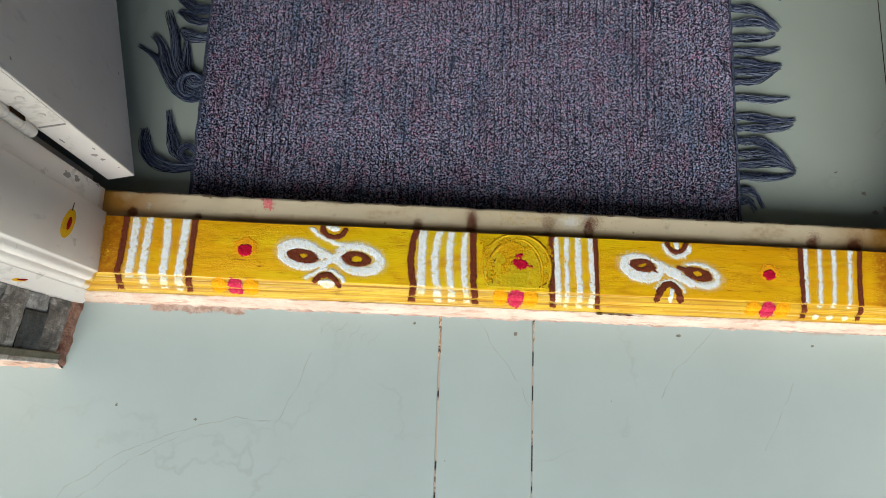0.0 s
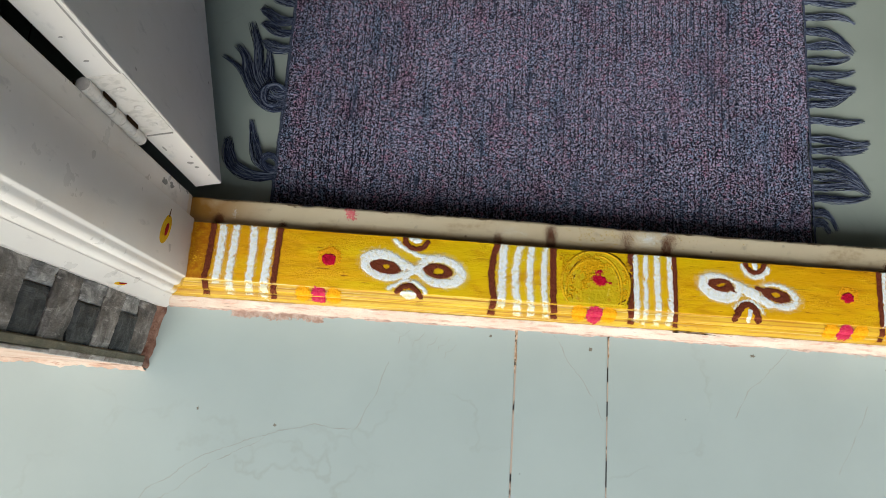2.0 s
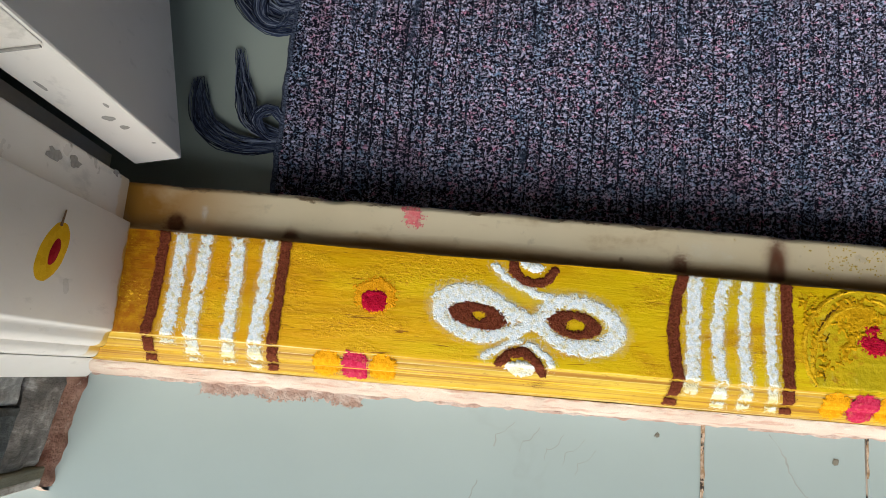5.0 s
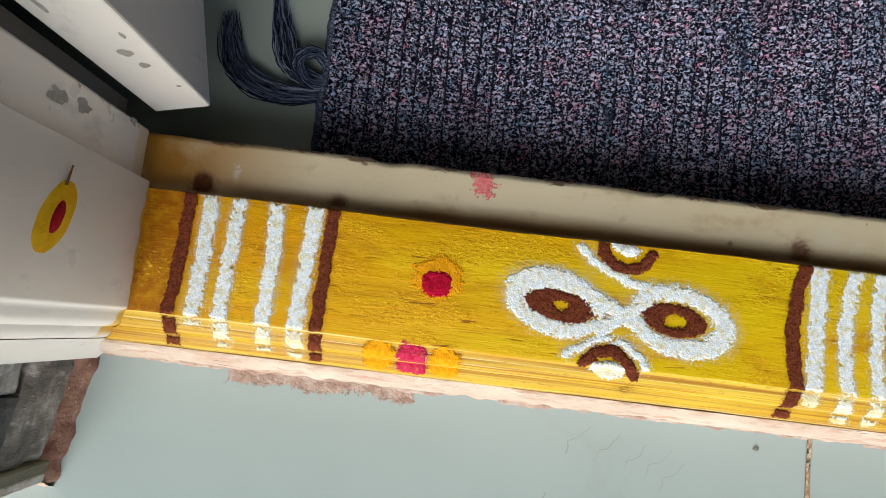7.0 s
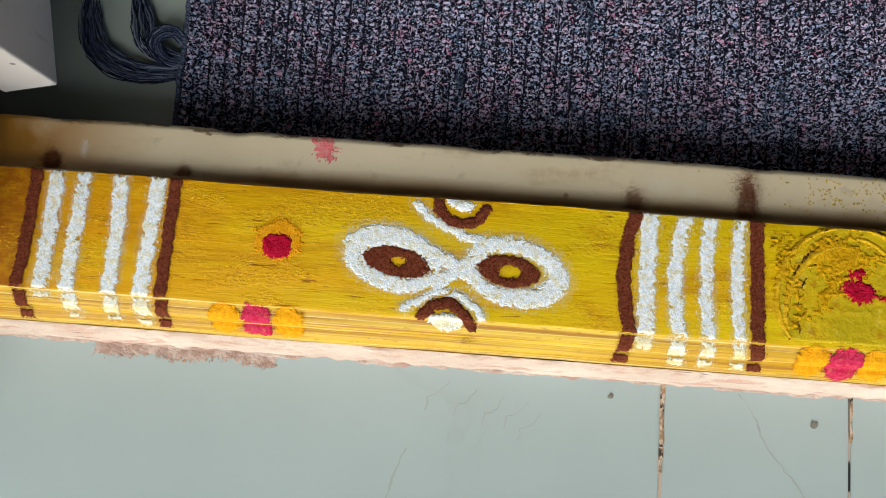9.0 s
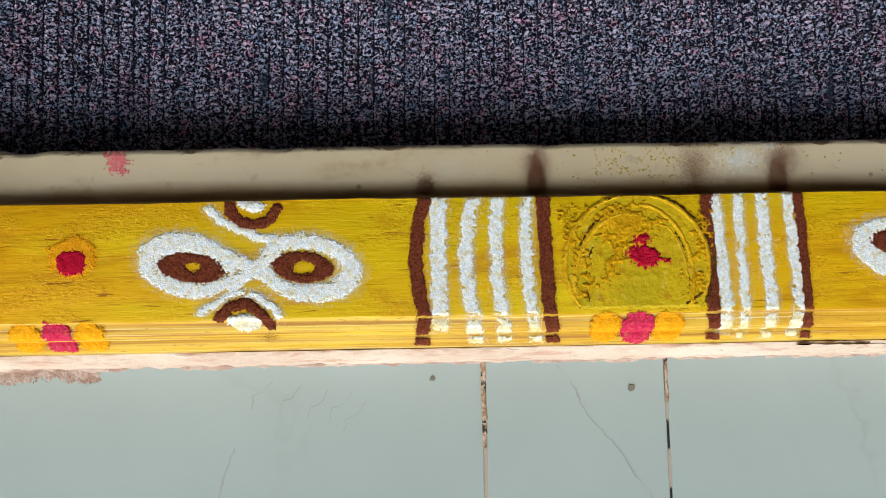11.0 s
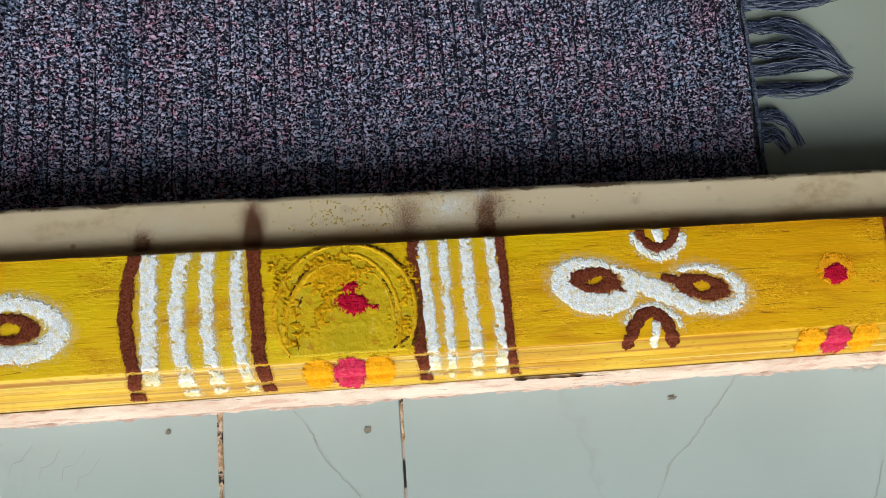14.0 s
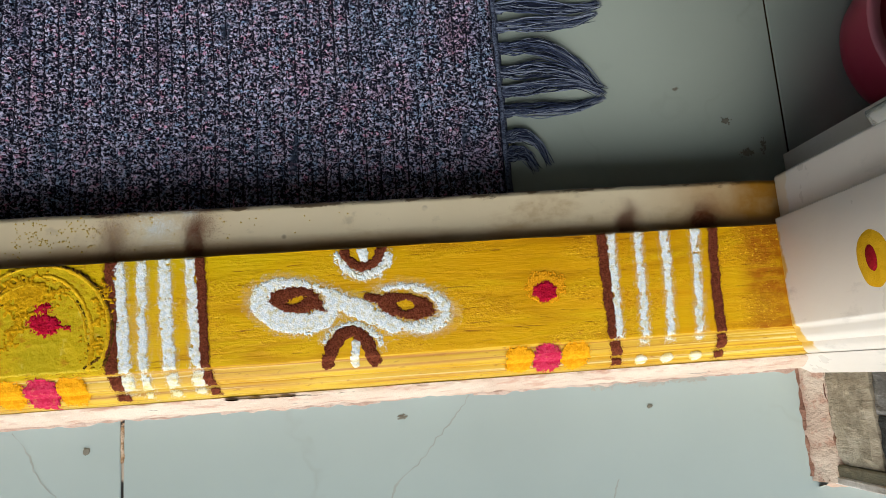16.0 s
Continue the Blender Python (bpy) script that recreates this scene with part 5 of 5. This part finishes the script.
    tassel([(px, py * 0.955 - 0.0005, pz + ZI) for px, py, pz in pts], int(n * 2.4), w * 0.95, 90 + i, 0.95)

# ---- red basin inside ----
def lathe(profile, at, n=48):
    verts, faces = [], []
    for r, z in profile:
        for i in range(n):
            w = 2 * math.pi * i / n
            verts.append((at[0] + r * math.cos(w), at[1] + r * math.sin(w), at[2] + z))
    for q in range(len(profile) - 1):
        for i in range(n):
            faces.append((q * n + i, q * n + (i + 1) % n, (q + 1) * n + (i + 1) % n, (q + 1) * n + i))
    return verts, faces


basin = empty("basin", (0, 0, 0), "small round red plastic bowl with pink rim on the floor", "bowl")
B = (0.588, 0.134, ZI)
v, f = lathe([(0.0, 0.0008), (0.047, 0.0008), (0.054, 0.003), (0.0585, 0.009), (0.0610, 0.018), (0.0635, 0.032), (0.0655, 0.046), (0.0660, 0.050)], B)
thing("bowl", mesh_from("bowl", v, f, True), M_REDPLASTIC, parent=basin)
v, f = lathe([(0.0660, 0.050), (0.0672, 0.0515), (0.0668, 0.0532), (0.0640, 0.0538), (0.0590, 0.0532), (0.0575, 0.0515)], B)
thing("rim", mesh_from("rim", v, f, True), M_PINKPLASTIC, "lighter pink rolled rim", parent=basin)
v, f = lathe([(0.0575, 0.0515), (0.0560, 0.040), (0.0520, 0.015), (0.045, 0.005), (0.0, 0.0035)], B)
thing("inside", mesh_from("inside", v, f, True), M_REDPLASTIC, parent=basin)

# ---- floor joints, hairline cracks, specks ----
m = Mat("joint_crumbs", rough=0.9)
c = m.mix(m.ramp(m.noise(scale=210, detail=5, rough=0.7), [(0.42, 0.0), (0.60, 1.0)]), (0.40, 0.24, 0.12), (0.76, 0.60, 0.46))
c = m.mix(m.ramp(m.noise(scale=95, detail=5, rough=0.65), [(0.54, 0.0), (0.59, 1.0)]), c, (0.05, 0.035, 0.025))
M_JOINT = m.done(c, None, m.noise(scale=400, detail=5), 0.002, 0.9)
ragged("joint_filler", [(-0.0913, -0.0890), (-0.0909, -0.1400)][::-1], 0.0028, 0.0009, M_JOINT, "peach mortar smeared along the tile joint", 21.0, 0.0010, rough=2.1)
ragged("joint_filler", [(0.0192, -0.0890), (0.0194, -0.1150)][::-1], 0.0016, 0.0007, M_JOINT, "peach mortar smeared along the tile joint", 25.0, 0.0010, rough=2.1)
m = Mat("hairline", rough=0.6)
M_HAIR = m.done(m.mix(m.noise(scale=120, detail=4), (0.27, 0.29, 0.26), (0.41, 0.455, 0.425)))


def hairline(points, width, seed):
    verts, faces = [], []
    pts = [Vector((x, y, 0)) for x, y in points]
    i = 0
    for p, q in zip(pts, pts[1:]):
        n = max(2, int((q - p).length / 0.0012))
        d = (q - p).normalized()
        side = Vector((-d.y, d.x, 0))
        for k in range(n):
            u = p.lerp(q, k / n) + side * (0.0030 * noise.noise(Vector((i * 0.05, seed, 0))) + 0.0012 * noise.noise(Vector((i * 0.3, seed, 3))))
            w = max(0.00005, width * (0.5 + 0.9 * noise.noise(Vector((i * 0.09, seed, 7)))))
            verts += [u + side * w + Vector((0, 0, 0.00012)), u - side * w + Vector((0, 0, 0.00012))]
            i += 1
    faces = [(2 * k, 2 * k + 1, 2 * k + 3, 2 * k + 2) for k in range(len(verts) // 2 - 1)]
    return thing("hairline_crack", mesh_from("hairline_crack", verts, faces), M_HAIR, "faint hairline crack in the pale floor tile", "crack", kind="structure")


hairline([(-0.0454, -0.0920), (-0.0324, -0.1130), (-0.0178, -0.1337), (0.0063, -0.1663), (0.0160, -0.1900)], 0.0008, 1)
hairline([(-0.2372, -0.1368), (-0.2500, -0.1750), (-0.2684, -0.2158), (-0.3137, -0.2130), (-0.3574, -0.2226), (-0.4358, -0.2532), (-0.4921, -0.2937), (-0.5200, -0.3300)], 0.0008, 2)
hairline([(-0.3700, -0.2300), (-0.4300, -0.2650), (-0.4800, -0.3050)], 0.0006, 5)
hairline([(0.2372, -0.0901), (0.2092, -0.1233), (0.1865, -0.1421), (0.1700, -0.1750)], 0.0008, 3)
hairline([(0.3300, -0.1500), (0.3150, -0.1850), (0.2900, -0.2300)], 0.0007, 4)
for k, (x, y) in enumerate(((-0.215, -0.098), (-0.198, -0.100), (-0.182, -0.104), (-0.168, -0.106), (-0.160, -0.112))):
    hairline([(x, y), (x - 0.006, y - 0.007), (x - 0.012, y - 0.009), (x - 0.013, y - 0.018)], 0.0005, 11 + k)
m = Mat("dirt", rough=0.9)
M_DIRT = m.done(m.mix(m.noise(scale=200), (0.13, 0.12, 0.09), (0.26, 0.25, 0.20)))
for x, y, a, b in ((-0.3601, -0.2166, 0.0016, 0.0012), (-0.4485, -0.2034, 0.0012, 0.0022), (-0.0014, -0.1063, 0.0020, 0.0024), (0.1934, -0.1006, 0.0030, 0.0012), (0.3560, -0.1060, 0.0018, 0.0012), (-0.1200, -0.0985, 0.0014, 0.0012)):
    powder("dirt_speck", blob(x, y, a, b), (x - 2 * a, x + 2 * a, y - 2 * b, y + 2 * b), M_DIRT, "small dark speck of dirt on the floor tile", "dirt", "dirt specks", 0.0004, 0.0010, below=0.0)
for x, y, a, b in ((0.4400, 0.0900, 0.0030, 0.0022), (0.4050, 0.1150, 0.0014, 0.0012), (0.4650, 0.0700, 0.0020, 0.0050), (0.4520, 0.0650, 0.0050, 0.0030)):
    powder("dirt_speck", blob(x, y, a, b), (x - 2 * a, x + 2 * a, y - 2 * b, y + 2 * b), M_DIRT, "small crumbs of dirt on the inner floor", "dirt", "dirt specks", 0.0006, 0.0024, below=ZI)

# ---- scrap of clear tape on the right-hand jamb ----
rows = []
for i in range(9):
    u = i / 8
    rows.append([(XR + 0.0135 - 0.006 * math.sin(u * 2.6), 0.0300 + 0.0140 * u, 0.132 + 0.050 * v / 6 + 0.003 * math.sin(v * 1.7 + u * 4)) for v in range(7)])
verts, faces = swept(rows)
tape = thing("tape_scrap", mesh_from("tape_scrap", verts, faces, True), M_TAPE, "curled scrap of clear tape stuck on the jamb", "tape")
tape.modifiers.new("thick", "SOLIDIFY").thickness = 0.0004
